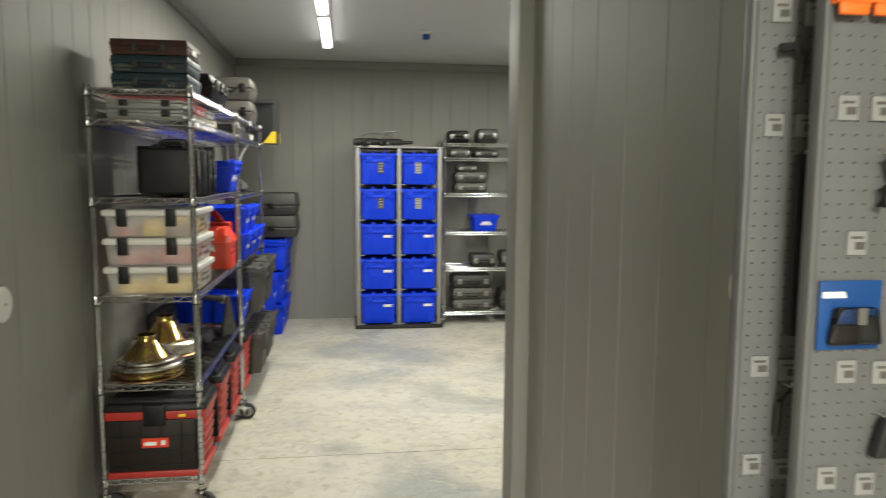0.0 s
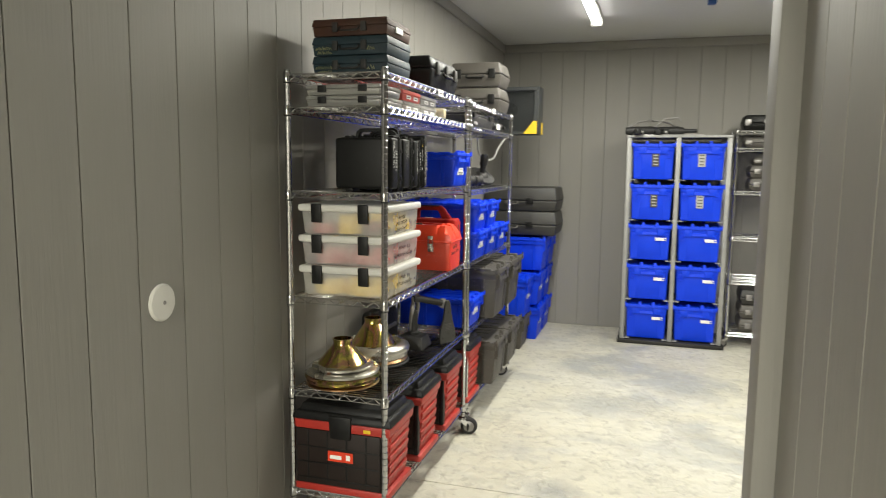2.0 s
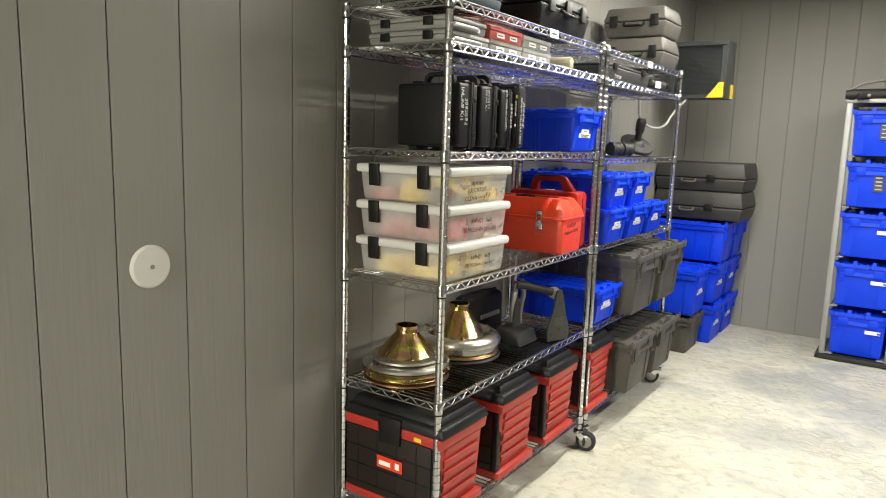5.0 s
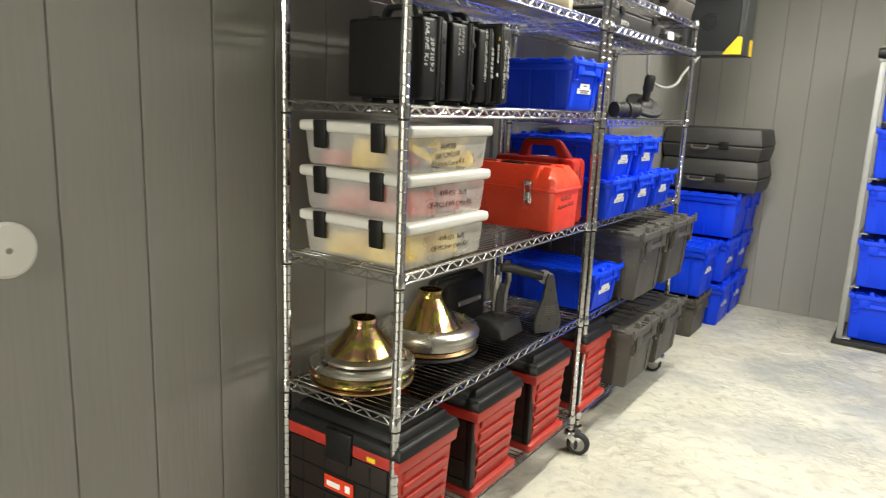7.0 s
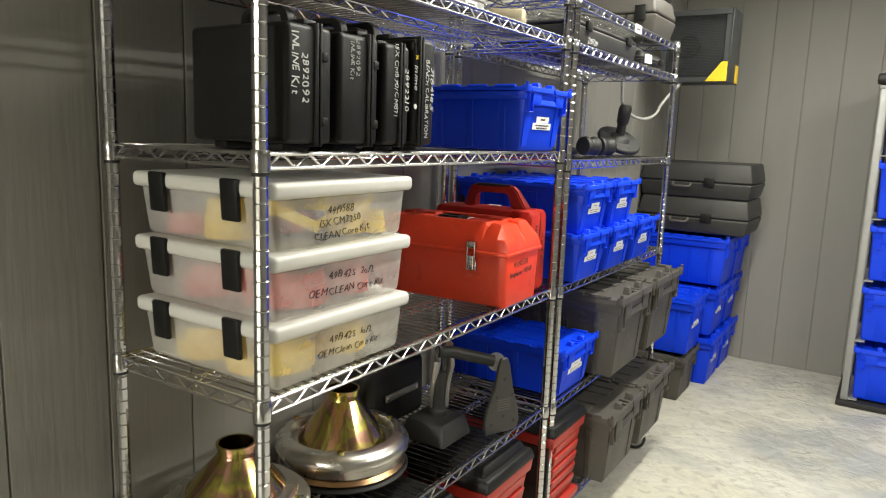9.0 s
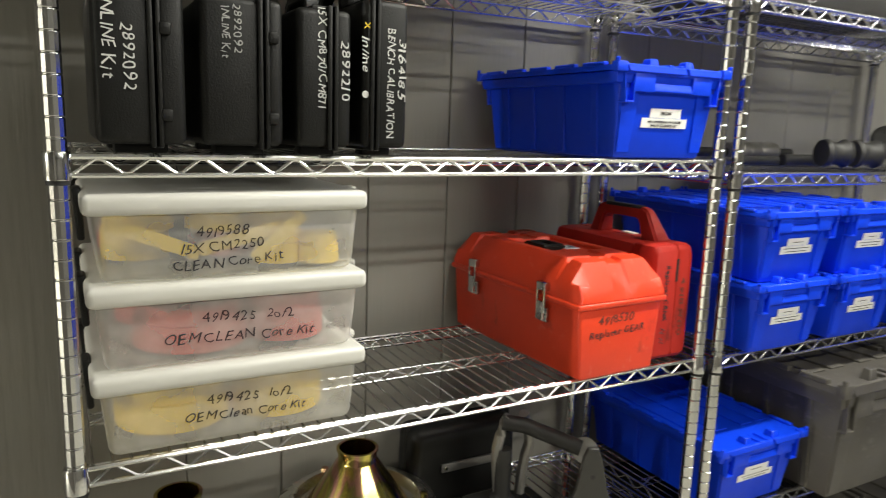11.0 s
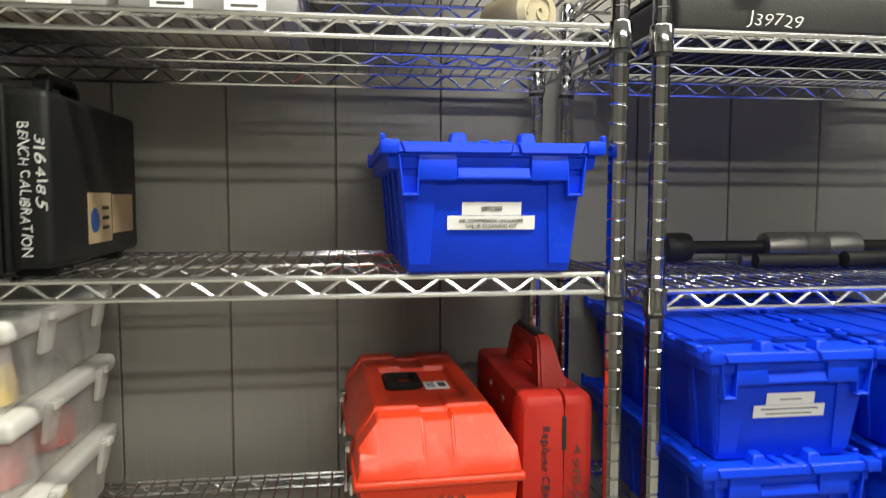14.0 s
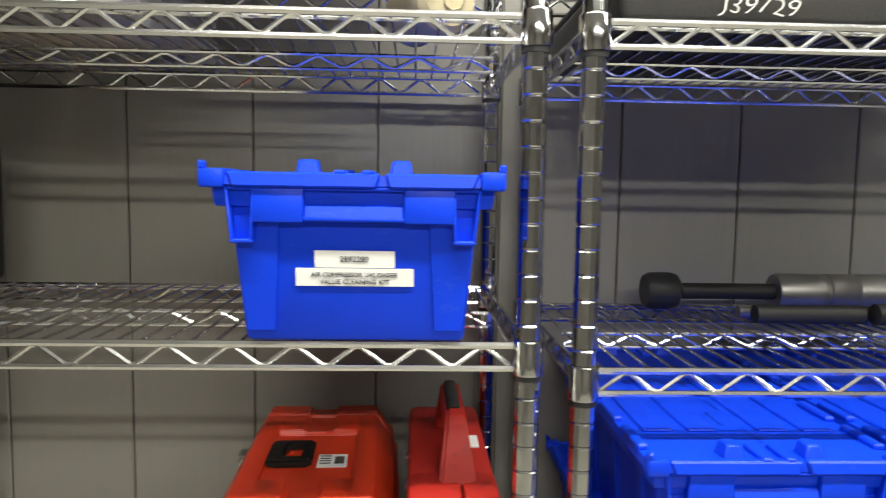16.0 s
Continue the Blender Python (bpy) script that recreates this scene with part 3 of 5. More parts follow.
# ---- lidded containers ----
def container(label, m, w, d, h, body_mat=BLUE, group="blue lidded containers", label_z=0.45, tag=True, words=None, straight=False, name="lidded_container"):
    """Front looks along +x; base centre at the origin of m; w along y, d along x."""
    c = thing(name, label, "container", m, group)
    W, D = w / 2, d / 2
    t = 0.86
    low, high = (0.87, 0.92) if straight else (0.755, 0.84)
    a = D * t
    sl = (D * 0.945 - a) / (h * 0.84)
    bm = hull(bmesh.new(), (-a, a, -W * low, W * low), (-D * 0.945, D * 0.945, -W * high, W * high), 0, h * 0.84, 0.006)

    part("body", bm, body_mat, c)

    # corner columns beside the sunken end panel, upright ribs on the long sides
    for s in (-1, 1):
        bm = bmesh.new()
        v = []
        for z, near, far in ((0.012, 0.55, low - 0.02), (h * 0.70, 0.50, high - 0.04)):
            x = a + sl * z
            ya, yb = sorted((s * W * near, s * W * far))
            v += [bm.verts.new(q) for q in ((x - 0.004, ya, z), (x + 0.003, ya, z), (x + 0.003, yb, z), (x - 0.004, yb, z))]
        for q in ((3, 2, 1, 0), (4, 5, 6, 7), (0, 1, 5, 4), (1, 2, 6, 5), (2, 3, 7, 6), (3, 0, 4, 7)):
            bm.faces.new([v[i] for i in q])
        part("corner_column", bm, body_mat, c)
        side = None
        for k in range(4):
            if side is None:
                side = part("side_rib", hull(bmesh.new(), (-0.010, 0.010, *sorted((s * W * 0.70, s * (W * low + 0.004)))), (-0.010, 0.010, *sorted((s * W * 0.70, s * (W * (high - 0.01) + 0.004)))), 0.004, h * 0.76, 0.002, 1), body_mat, c)
                piece = side
            else:
                piece = new("side_rib", side.data)
                piece.parent = c
            piece.matrix_basis = pose(-D * 0.62 + D * 0.42 * k, 0, 0)
    # rim: collar, grip blocks and hook pockets
    bm = bmesh.new()
    hull(bm, (-D * 0.965, D * 0.955, -W * 0.92, W * 0.92), (-D * 0.985, D * 0.965, -W * 0.94, W * 0.94), h * 0.745, h * 0.858, 0.003)
    f = D * 0.985
    for e_x in (1, -1):
        for s in (-1, 1):
            xs = sorted((e_x * D * 0.93, e_x * f))
            box(bm, *xs, *sorted((s * W * 0.33, s * W * 0.672)), h * 0.665, h * 0.85, 0.002)
            for low, top in ((0.664, 0.650), (0.790, 0.826)):
                hull(bm, (*xs, *sorted((s * W * low, s * W * (low + 0.018)))), (*xs, *sorted((s * W * top, s * W * (top + 0.018)))), h * 0.572, h * 0.85, 0.0008, 1)
            box(bm, *sorted((e_x * D * 0.90, e_x * f)), *sorted((s * W * 0.660, s * W * 0.812)), h * 0.555, h * 0.577, 0.0012, 1)
        box(bm, *xs, -W * 0.335, W * 0.335, h * 0.672, h * 0.70, 0.002)
        box(bm, *xs, -W * 0.83, W * 0.83, h * 0.835, h * 0.858, 0.0015, 1)
    part("rim", bm, body_mat, c)
    part("grip_lip", hull(bmesh.new(), (D * 0.93, f, -W * 0.325, W * 0.325), (D * 0.93, D * 0.968, -W * 0.325, W * 0.325), h * 0.69, h * 0.757, 0.001, 1), body_mat, c)
    # two lid flaps whose fingers meet in the middle
    for s in (-1, 1):
        bm = bmesh.new()
        n = 9
        inner = []
        for i in range(n):
            xa, xb = -D * 0.99 + 1.98 * D * i / n, -D * 0.99 + 1.98 * D * (i + 1) / n
            off = 0.011 if (i % 2 == 0) == (s > 0) else -0.009
            inner += [(xa + 0.002, s * -off), (xb - 0.002, s * -off)]
        outline = inner + [(D * 0.995, s * W * 0.985), (-D * 0.995, s * W * 0.985)]
        lo = [bm.verts.new((x, y, h * 0.862)) for x, y in outline]
        hi = [bm.verts.new((x * 0.992, y * 0.99, h * 0.915)) for x, y in outline]
        bm.faces.new(lo)
        bm.faces.new(hi[::-1])
        for i in range(len(lo)):
            j = (i + 1) % len(lo)
            bm.faces.new((lo[j], lo[i], hi[i], hi[j]))
        for x in (-D * 0.90, D * 0.90):
            y0, y1 = sorted((s * W * 0.23, s * W * 0.39))
            hull(bm, (x - 0.014, x + 0.014, y0, y1), (x - 0.010, x + 0.010, y0 + 0.003, y1 - 0.003), h * 0.91, h, 0.002, 1)
            box(bm, x - 0.022, x + 0.022, *sorted((s * W * 0.05, s * W * 0.13)), h * 0.91, h * 0.945, 0.0015, 1)
        for k in (0.30, 0.68):
            y0, y1 = sorted((s * W * (k - 0.13), s * W * (k + 0.13)))
            box(bm, -D * 0.62, D * 0.62, y0, y1, h * 0.912, h * 0.932, 0.002, 1)
        for i in range(5):
            xa = -D * 0.86 + 0.36 * D * i
            box(bm, xa, xa + 0.26 * D, *sorted((s * W * 0.90, s * W * 0.985)), h * 0.91, h * 0.95, 0.002, 1)
        # skirt at both ends, ears at the corners
        for e_x in (1, -1):
            meet = e_x * W * 0.19
            hull(bm, (*sorted((e_x * D * 0.955, e_x * D * 1.005)), *sorted((meet + s * 0.006, s * W * 0.79))), (*sorted((e_x * D * 0.955, e_x * D * 0.995)), *sorted((meet + s * 0.002, s * W * 0.83))), h * 0.850, h * 0.930, 0.002, 1)
            box(bm, *sorted((e_x * D * 0.93, e_x * D * 1.012)), *sorted((s * W * 0.835, s * W * 1.0)), h * 0.845, h * 0.945, 0.003)
            box(bm, *sorted((e_x * D * 0.97, e_x * D * 1.008)), *sorted((s * W * 0.955, s * W * 1.002)), h * 0.935, h * 0.985, 0.002, 1)
        bmesh.ops.recalc_face_normals(bm, faces=bm.faces)
        part("lid", bm, body_mat, c)
    if tag:
        lean = math.degrees(math.atan(sl))
        zc = h * label_z
        xs = a + sl * zc + 0.0012
        lab = link("label", block(-0.0004, 0.0004, -W * 0.40, W * 0.40, -0.009, 0.009), WHITE, c, "white paper label")
        lab.matrix_basis = Matrix.Translation((xs, 0, zc - 0.005)) @ pose(0, 0, 0, 0, lean, 0)
        lab2 = link("label", block(-0.0004, 0.0004, -W * 0.27, W * 0.27, -0.008, 0.009), WHITE, c, "white paper label")
        lab2.matrix_basis = Matrix.Translation((xs + sl * 0.016 + 0.0003, 0, zc + 0.0125)) @ pose(0, 0, 0, 0, lean, 0)
        if words:
            for txt, yy, sz in words:
                lettering("print", txt, sz, Matrix.Translation((xs + sl * yy + 0.0017, 0, zc + yy)) @ pose(0, 0, 0, 0, lean, 0) @ facing_x(0, 0, 0), INK, c)
        else:
            for dz, ww in ((0.012, 0.12), (-0.002, 0.32), (-0.009, 0.26)):
                b = link("print", block(-0.0002, 0.0002, -W * ww, W * ww, -0.0008, 0.0008), CASEGREY, c)
                b.matrix_basis = Matrix.Translation((xs + sl * dz + 0.0012, 0, zc + dz))
    return c


container("blue plastic lidded container with a white printed label on the shelf", pose(0.252, 1.0035, L1[3] + 0.001), 0.288, 0.47, 0.180, label_z=0.395,
          words=(("2892280", 0.0105, 0.0080), ("AIR COMPRESSOR UNLOADER", -0.0045, 0.0062), ("VALUE CLEANING KIT", -0.0118, 0.0068)))
for yy, zz in ((1.419, 0), (1.70, 0), (1.985, 0), (1.424, 1), (1.70, 1)):
    container("blue plastic lidded container stacked on the shelf, white label" if zz else "blue plastic lidded container on the shelf, white label",
              pose(0.255, yy, L2[2] + 0.001 + 0.158 * zz), 0.266, 0.485, 0.172)
container("blue plastic lidded container beside dark totes on the low shelf", pose(0.235, 1.405, L2[1] + 0.001), 0.30, 0.48, 0.18)
for yy in (1.745, 2.155):
    container("dark grey-brown plastic tote with hinged lid on the shelf", pose(0.275, yy, L2[1] + 0.001), 0.40, 0.56, 0.325, TOTE, "grey totes", tag=False, name="storage_tote")
for yy in (1.745, 2.155):
    container("dark grey-brown plastic tote with hinged lid on the bottom shelf", pose(0.275, yy, L2[0] + 0.001), 0.40, 0.56, 0.295, TOTE, "grey totes", tag=False, name="storage_tote")
# floor stack beyond the shelving
container("dark grey-brown plastic tote on the floor under a blue container", pose(0.225, 3.205, 0.0), 0.36, 0.44, 0.27, TOTE, "grey totes", tag=False, name="storage_tote")
container("blue plastic lidded container on a grey tote", pose(0.235, 3.205, 0.271), 0.36, 0.47, 0.34)
for yy in (3.585, 3.955):
    for k in range(3):
        container("blue plastic lidded container stacked on the floor", pose(0.26 if k < 2 else 0.275, yy, 0.303 * k), 0.362, 0.51 if k < 2 else 0.54, 0.302, tag=k < 2)


# ---- rack of blue containers ----
def rack():
    x0, x1, y0, y1, top = 1.18, 1.995, 3.60, 4.10, 1.745
    e = thing("container_rack", "grey steel two-column rack holding blue containers", "rack", Matrix.Translation((x0, y0, 0)))
    W, D = x1 - x0, y1 - y0
    cols = (0.0, W / 2 - 0.0175, W - 0.035)
    for x in cols:
        for y in (0.0, D - 0.035):
            part("post", block(x, x + 0.035, y, y + 0.035, 0.035, top - 0.005, 0.003), RACKGREY, e)
    part("top_panel", block(-0.004, W + 0.004, -0.004, D, top - 0.005, top + 0.012, 0.002), RACKGREY, e)
    part("base_frame", block(-0.02, W + 0.02, -0.02, D, 0.004, 0.035, 0.003), CASTIRON, e, "dark steel base frame")
    for k in range(5):
        z = 0.045 + 0.338 * k
        for c in (0, 1):
            for s in (0, 1):
                xx = cols[c] + 0.035 if s == 0 else cols[c + 1] - 0.045
                part("runner", block(xx, xx + 0.045, 0.002, D - 0.01, z - 0.006, z, 0.001, 1), RACKGREY, e)
    for k in range(5):
        for c in (0, 1):
            xm = x0 + (cols[c] + 0.035 + cols[c + 1]) / 2
            m = pose(xm, y0 + 0.235, 0.046 + 0.338 * k, 0, 0, -90)
            b = container("blue plastic lidded container in the steel rack", m, 0.352, 0.46, 0.314, tag=False, straight=True, group="rack containers")
            if k >= 3:
                p = link("label", block(-0.0005, 0.0005, -0.028, 0.028, -0.055, 0.055), TOTE if c == 0 else CABLE, b, "dark printed panel" if c == 0 else "pale printed sheet")
                p.matrix_basis = Matrix.Translation((0.2165, 0.02 if c == 0 else -0.01, 0.16)) @ pose(0, 0, 0, 0, 4, 0)
                for j in range(4):
                    q = link("print", block(-0.0005, 0.0005, -0.018, 0.018, -0.004, 0.004), CABLE if c == 0 else CASEGREY, b)
                    q.matrix_basis = Matrix.Translation((0.2185 + 0.0018 * (j - 1.5), 0.02 if c == 0 else -0.01, 0.16 + 0.025 * (j - 1.5)))
            else:
                p = link("label", block(-0.0005, 0.0005, -0.045, 0.045, -0.013, 0.013), WHITE, b, "white paper label")
                p.matrix_basis = Matrix.Translation((0.219, 0.09, 0.178)) @ pose(0, 0, 0, 0, 4, 0)
    return e


rack()


# ---- writing by hand ----
def scribble(parent, m, width, height, material, seed=1, r=0.0008):
    """Handwriting that cannot be read: one run of uneven strokes."""
    rng = random.Random(seed)
    bm = bmesh.new()
    n = max(3, int(width / (height * 0.55)))
    pts = []
    for i in range(n * 2 + 1):
        x = -width / 2 + width * i / (n * 2)
        pts.append(Vector((x + rng.uniform(-0.1, 0.1) * height, (height if i % 2 else 0) * rng.uniform(0.5, 1.0), 0)))
    word = []
    for p in pts:
        word.append(p)
        if rng.random() < 0.22 and len(word) > 2:
            tube(bm, word, r, 4)
            word = []
    if len(word) > 1:
        tube(bm, word, r, 4)
    ob = link("handwriting", bm, material, parent)
    ob.matrix_basis = m
    return ob


def facing_back(x, y, z, roll=0.0):
    """Lays writing on a face that looks along -y, reading along +x."""
    return Matrix.Translation((x, y, z)) @ pose(0, 0, 0, 90, 0, 0) @ pose(0, 0, 0, 0, 0, roll)


def arch(bm, a, b, rise, r, n=10, axis=(0, 0, 1)):
    """A carrying handle between two feet."""
    a, b, up = Vector(a), Vector(b), Vector(axis) * rise
    pts = [a, a + up * 0.6, a + up * 0.9 + (b - a) * 0.06, a + up + (b - a) * 0.16, b + up - (b - a) * 0.16, b + up * 0.9 - (b - a) * 0.06, b + up * 0.6, b]
    return tube(bm, pts, r, n)


# ---- black hard cases standing on the fourth shelf ----
def hard_case(y0, y1, seam, h, words, label, depth=0.240):
    w = y1 - y0
    d0, d1 = -depth, 0.0
    e = thing("hard_case", label, "equipment case", pose(0.462, y0, L1[3] + 0.001), "black hard cases")
    f = seam
    bm = bmesh.new()
    hull(bm, (d0, d1, 0.008, f * w), (d0, d1, 0.008, f * w), 0.012, h, 0.011, 3)
    part("shell", bm, BLACK, e)
    bm = bmesh.new()
    hull(bm, (d0, d1, f * w + 0.001, w - 0.004), (d0, d1, f * w + 0.001, w - 0.004), 0.012, h, 0.010, 3)
    part("shell", bm, BLACK, e)
    bm = bmesh.new()
    for s in (-0.0075, 0.0015):
        box(bm, d0 - 0.004, d1 + 0.005, f * w + s, f * w + s + 0.0065, 0.008, h + 0.004, 0.0025)
    part("seam_rib", bm, BLACK, e)
    for z in (0.05, h - 0.05) if w > 0.1 else ():
        bm = bmesh.new()
        box(bm, d1 - 0.002, d1 + 0.0075, f * w + 0.006, f * w + 0.020, z - 0.008, z + 0.008, 0.003)
        part("hinge", bm, BLACK, e)
    for x in (d0 + 0.05, d1 - 0.05):
        part("foot", block(x - 0.016, x + 0.016, w * 0.25, w * 0.8, -0.0005, 0.014, 0.003), BLACK, e)
    xm = (d0 + d1) / 2
    bm = bmesh.new()
    out = [(-0.062, 0), (-0.055, 0.030), (-0.040, 0.041), (0.040, 0.041), (0.055, 0.030), (0.062, 0), (0.047, 0), (0.040, 0.022), (0.032, 0.028), (-0.032, 0.028), (-0.040, 0.022), (-0.047, 0)]
    prism(bm, out, 0.022, Matrix.Translation((xm, f * w - 0.011, h - 0.003)))
    bmesh.ops.bevel(bm, geom=list(bm.edges), offset=0.0025, segments=1, affect="EDGES")
    part("handle", bm, BLACK, e, "black plastic carrying handle")
    for x in (xm - 0.085, xm + 0.085):
        part("latch", block(x - 0.018, x + 0.018, f * w - 0.016, f * w + 0.016, h - 0.002, h + 0.011, 0.004), BLACK, e)
    for txt, yy, zz, size, material, long in words:
        lettering("handwriting", txt, size, facing_x(0.0009, yy - y0, zz, -90), material, e, 0.05, 1.0, 0.0, long)
    return e


hard_case(0.036, 0.157, 0.66, 0.208, (("2892092", 0.079, 0.120, 0.021, CHALK, 0.081), ("INLINE Kit", 0.055, 0.142, 0.022, CHALK, 0.10)), "black hard equipment case standing upright with white marker writing")
hard_case(0.163, 0.286, 0.74, 0.208, (("2892092", 0.215, 0.166, 0.015, GREYMARK, 0.063), ("INLINE Kit", 0.199, 0.160, 0.015, GREYMARK, 0.066)), "black hard equipment case standing upright, faint marker writing")
hard_case(0.292, 0.386, 0.64, 0.205, (("15X CM870/CM871", 0.331, 0.136, 0.017, CHALK, 0.136), ("2892210", 0.366, 0.1205, 0.018, CHALK, 0.083)), "slim black hard case standing upright, two marker lines", 0.30)
last_case = hard_case(0.391, 0.476, 0.31, 0.226, (("3164185", 0.4555, 0.1275, 0.017, CHALK, 0.085), ("BENCH CALIBRATION", 0.438, 0.106, 0.017, CHALK, 0.160), ("x", 0.400, 0.186, 0.022, YELLOW, 0), ("Inline", 0.397, 0.146, 0.016, CHALK, 0.051)),
                      "slim black hard case with marker writing and worn side sticker", 0.345)
part("sticker", block(-0.312, -0.215, 0.0812, 0.0822, 0.044, 0.102), PAPER, last_case, "worn yellowed sticker")
part("sticker", block(-0.208, -0.115, 0.0812, 0.0824, 0.034, 0.104), PAPER, last_case, "worn picture sticker")
part("print", lathe(bmesh.new(), [(0.017, 0), (0.017, 0.0004), (0.001, 0.0004)], 20, m=Matrix.Translation((-0.138, 0.0825, 0.066)) @ pose(0, 0, 0, -90, 0, 0)), CARDBLUE, last_case)
for zz in (0.052, 0.066, 0.080):
    part("print", block(-0.195, -0.168, 0.0825, 0.0829, zz, zz + 0.005), CASTIRON, last_case)
part("paint_dab", lathe(bmesh.new(), [(0.0055, 0), (0.005, 0.0006), (0.001, 0.0008)], 9, m=Matrix.Translation((0.0002, 0.012, 0.090)) @ pose(0, 0, 0, 0, 90, 0)), CHALK, last_case)

# ---- clear bins ----


def clear_bin(z, words, label, k):
    x0, x1, y0, y1, h = 0.075, 0.446, 0.032, 0.404, 0.122
    e = thing("clear_bin", label, "storage bin", pose(0, 0, z), "clear bins")
    lo, hi = (x0 + 0.009, x1 - 0.006, y0 + 0.010, y1 - 0.009), (x0, x1, y0, y1)
    bm2 = hull(bmesh.new(), lo, hi, 0.0, h - 0.016, 0.014, 4)
    top = [f for f in bm2.faces if f.normal.z > 0.9 and f.calc_center_median().z > h - 0.03]
    bmesh.ops.delete(bm2, geom=top, context="FACES")
    part("tub", bm2, FROST, e, "frosted clear plastic tub")
    bm = hull(bmesh.new(), (x0 - 0.009, x1 + 0.010, y0 - 0.010, y1 + 0.010), (x0 - 0.009, x1 + 0.010, y0 - 0.010, y1 + 0.010), h - 0.029, h, 0.010, 4)
    part("lid", bm, LIDWHITE, e, "milky white plastic lid")
    for x in (0.150, 0.350):
        bm = hull(bmesh.new(), (x - 0.022, x + 0.022, y0 - 0.014, y0 - 0.004), (x - 0.022, x + 0.022, y0 - 0.018, y0 - 0.006), h - 0.072, h + 0.002, 0.004)
        part("latch", bm, BLACK, e, "black plastic latch")
        part("latch", hull(bmesh.new(), (x - 0.016, x + 0.016, y1 + 0.002, y1 + 0.012), (x - 0.020, x + 0.020, y1 + 0.010, y1 + 0.022), h - 0.060, h - 0.004, 0.004), FROST, e, "frosted plastic latch")
        part("hook", block(x - 0.012, x + 0.012, y1 + 0.010, y1 + 0.026, h - 0.014, h - 0.002, 0.003), LIDWHITE, e)
    for txt, yy, zz, size in words:
        lettering("handwriting", txt, size, facing_x(x1 - 0.006 + 0.006 * (zz + size * 0.35) / 0.106 + 0.0012, yy, zz, -1.5 + 5 * (k == 2)), INK, e, 0.06, 1.05, -0.0001)
    return e


BIN_Z = [L1[2] + 0.0005, L1[2] + 0.1235, L1[2] + 0.2465]
clear_bin(BIN_Z[0], (("4919425   1of2", 0.235, 0.060, 0.020), ("OEM Clean Core Kit", 0.230, 0.035, 0.019)), "clear lidded bin of yellow parts with handwriting, on the shelf", 0)
clear_bin(BIN_Z[1], (("4919425   2of2", 0.235, 0.060, 0.020), ("OEM CLEAN Core Kit", 0.225, 0.030, 0.021)), "clear lidded bin of red parts with handwriting, middle of stack", 1)
clear_bin(BIN_Z[2], (("4919588", 0.200, 0.062, 0.021), ("15X CM2250", 0.200, 0.040, 0.020), ("CLEAN Core Kit", 0.210, 0.017, 0.020)), "clear lidded bin of yellow caps with handwriting, top of stack", 2)


def cap(x, y, z, r, h, material, label, tilt=0.0, turn=0.0):
    ob = link("protective_cap", lathe(bmesh.new(), [(r * 0.2, 0), (r, 0), (r, h * 0.6), (r * 0.93, h * 0.62), (r * 0.9, h), (r * 0.2, h)], 24), material)
    ob.matrix_basis = pose(x, y, z, tilt, 0, turn)
    return tagged(ob, label, "cap", "caps in bins")


for bx, by, bz, r, h, material, tilt in (
        (0.36, 0.10, BIN_Z[2] + 0.062, 0.045, 0.028, YELLOW, 4), (0.37, 0.20, BIN_Z[2] + 0.062, 0.042, 0.028, YELLOW, -3), (0.365, 0.29, BIN_Z[2] + 0.063, 0.042, 0.028, YELLOW, 3),
        (0.385, 0.355, BIN_Z[2] + 0.006, 0.034, 0.045, YELLOW, 0), (0.36, 0.30, BIN_Z[2] + 0.006, 0.04, 0.05, YELLOW, 0), (0.15, 0.10, BIN_Z[2] + 0.006, 0.05, 0.04, PINKRED, 0),
        (0.26, 0.10, BIN_Z[2] + 0.006, 0.05, 0.075, YELLOW, 0), (0.25, 0.25, BIN_Z[2] + 0.006, 0.07, 0.04, PINKRED, 0),
        (0.33, 0.17, BIN_Z[1] + 0.006, 0.085, 0.065, PINKRED, 0), (0.34, 0.31, BIN_Z[1] + 0.006, 0.065, 0.07, PINKRED, 0), (0.17, 0.15, BIN_Z[1] + 0.006, 0.08, 0.06, PINKRED, 0), (0.18, 0.31, BIN_Z[1] + 0.006, 0.07, 0.06, PINKRED, 0),
        (0.32, 0.14, BIN_Z[0] + 0.006, 0.085, 0.07, YELLOW, 0), (0.33, 0.30, BIN_Z[0] + 0.006, 0.075, 0.075, YELLOW, 0), (0.17, 0.13, BIN_Z[0] + 0.006, 0.075, 0.06, YELLOW, 0), (0.17, 0.29, BIN_Z[0] + 0.006, 0.075, 0.06, YELLOW, 0)):
    cap(bx, by, bz, r, h, material, "yellow plastic cap lying inside a clear bin" if material is YELLOW else "red plastic cap lying inside a clear bin", tilt)


for sx, sy, tilt, wide in ((0.418, 0.285, 42, 0.10), (0.412, 0.235, 14, 0.13), (0.414, 0.120, -22, 0.11)):
    strip = link("yellow_strip", block(-0.001, 0.001, -wide / 2, wide / 2, -0.010, 0.010), YELLOW)
    strip.matrix_basis = pose(sx, sy, BIN_Z[2] + 0.052, tilt, 0, 0)
    tagged(strip, "flat yellow plastic strip lying inside the clear bin", "strip", "strips in bin")


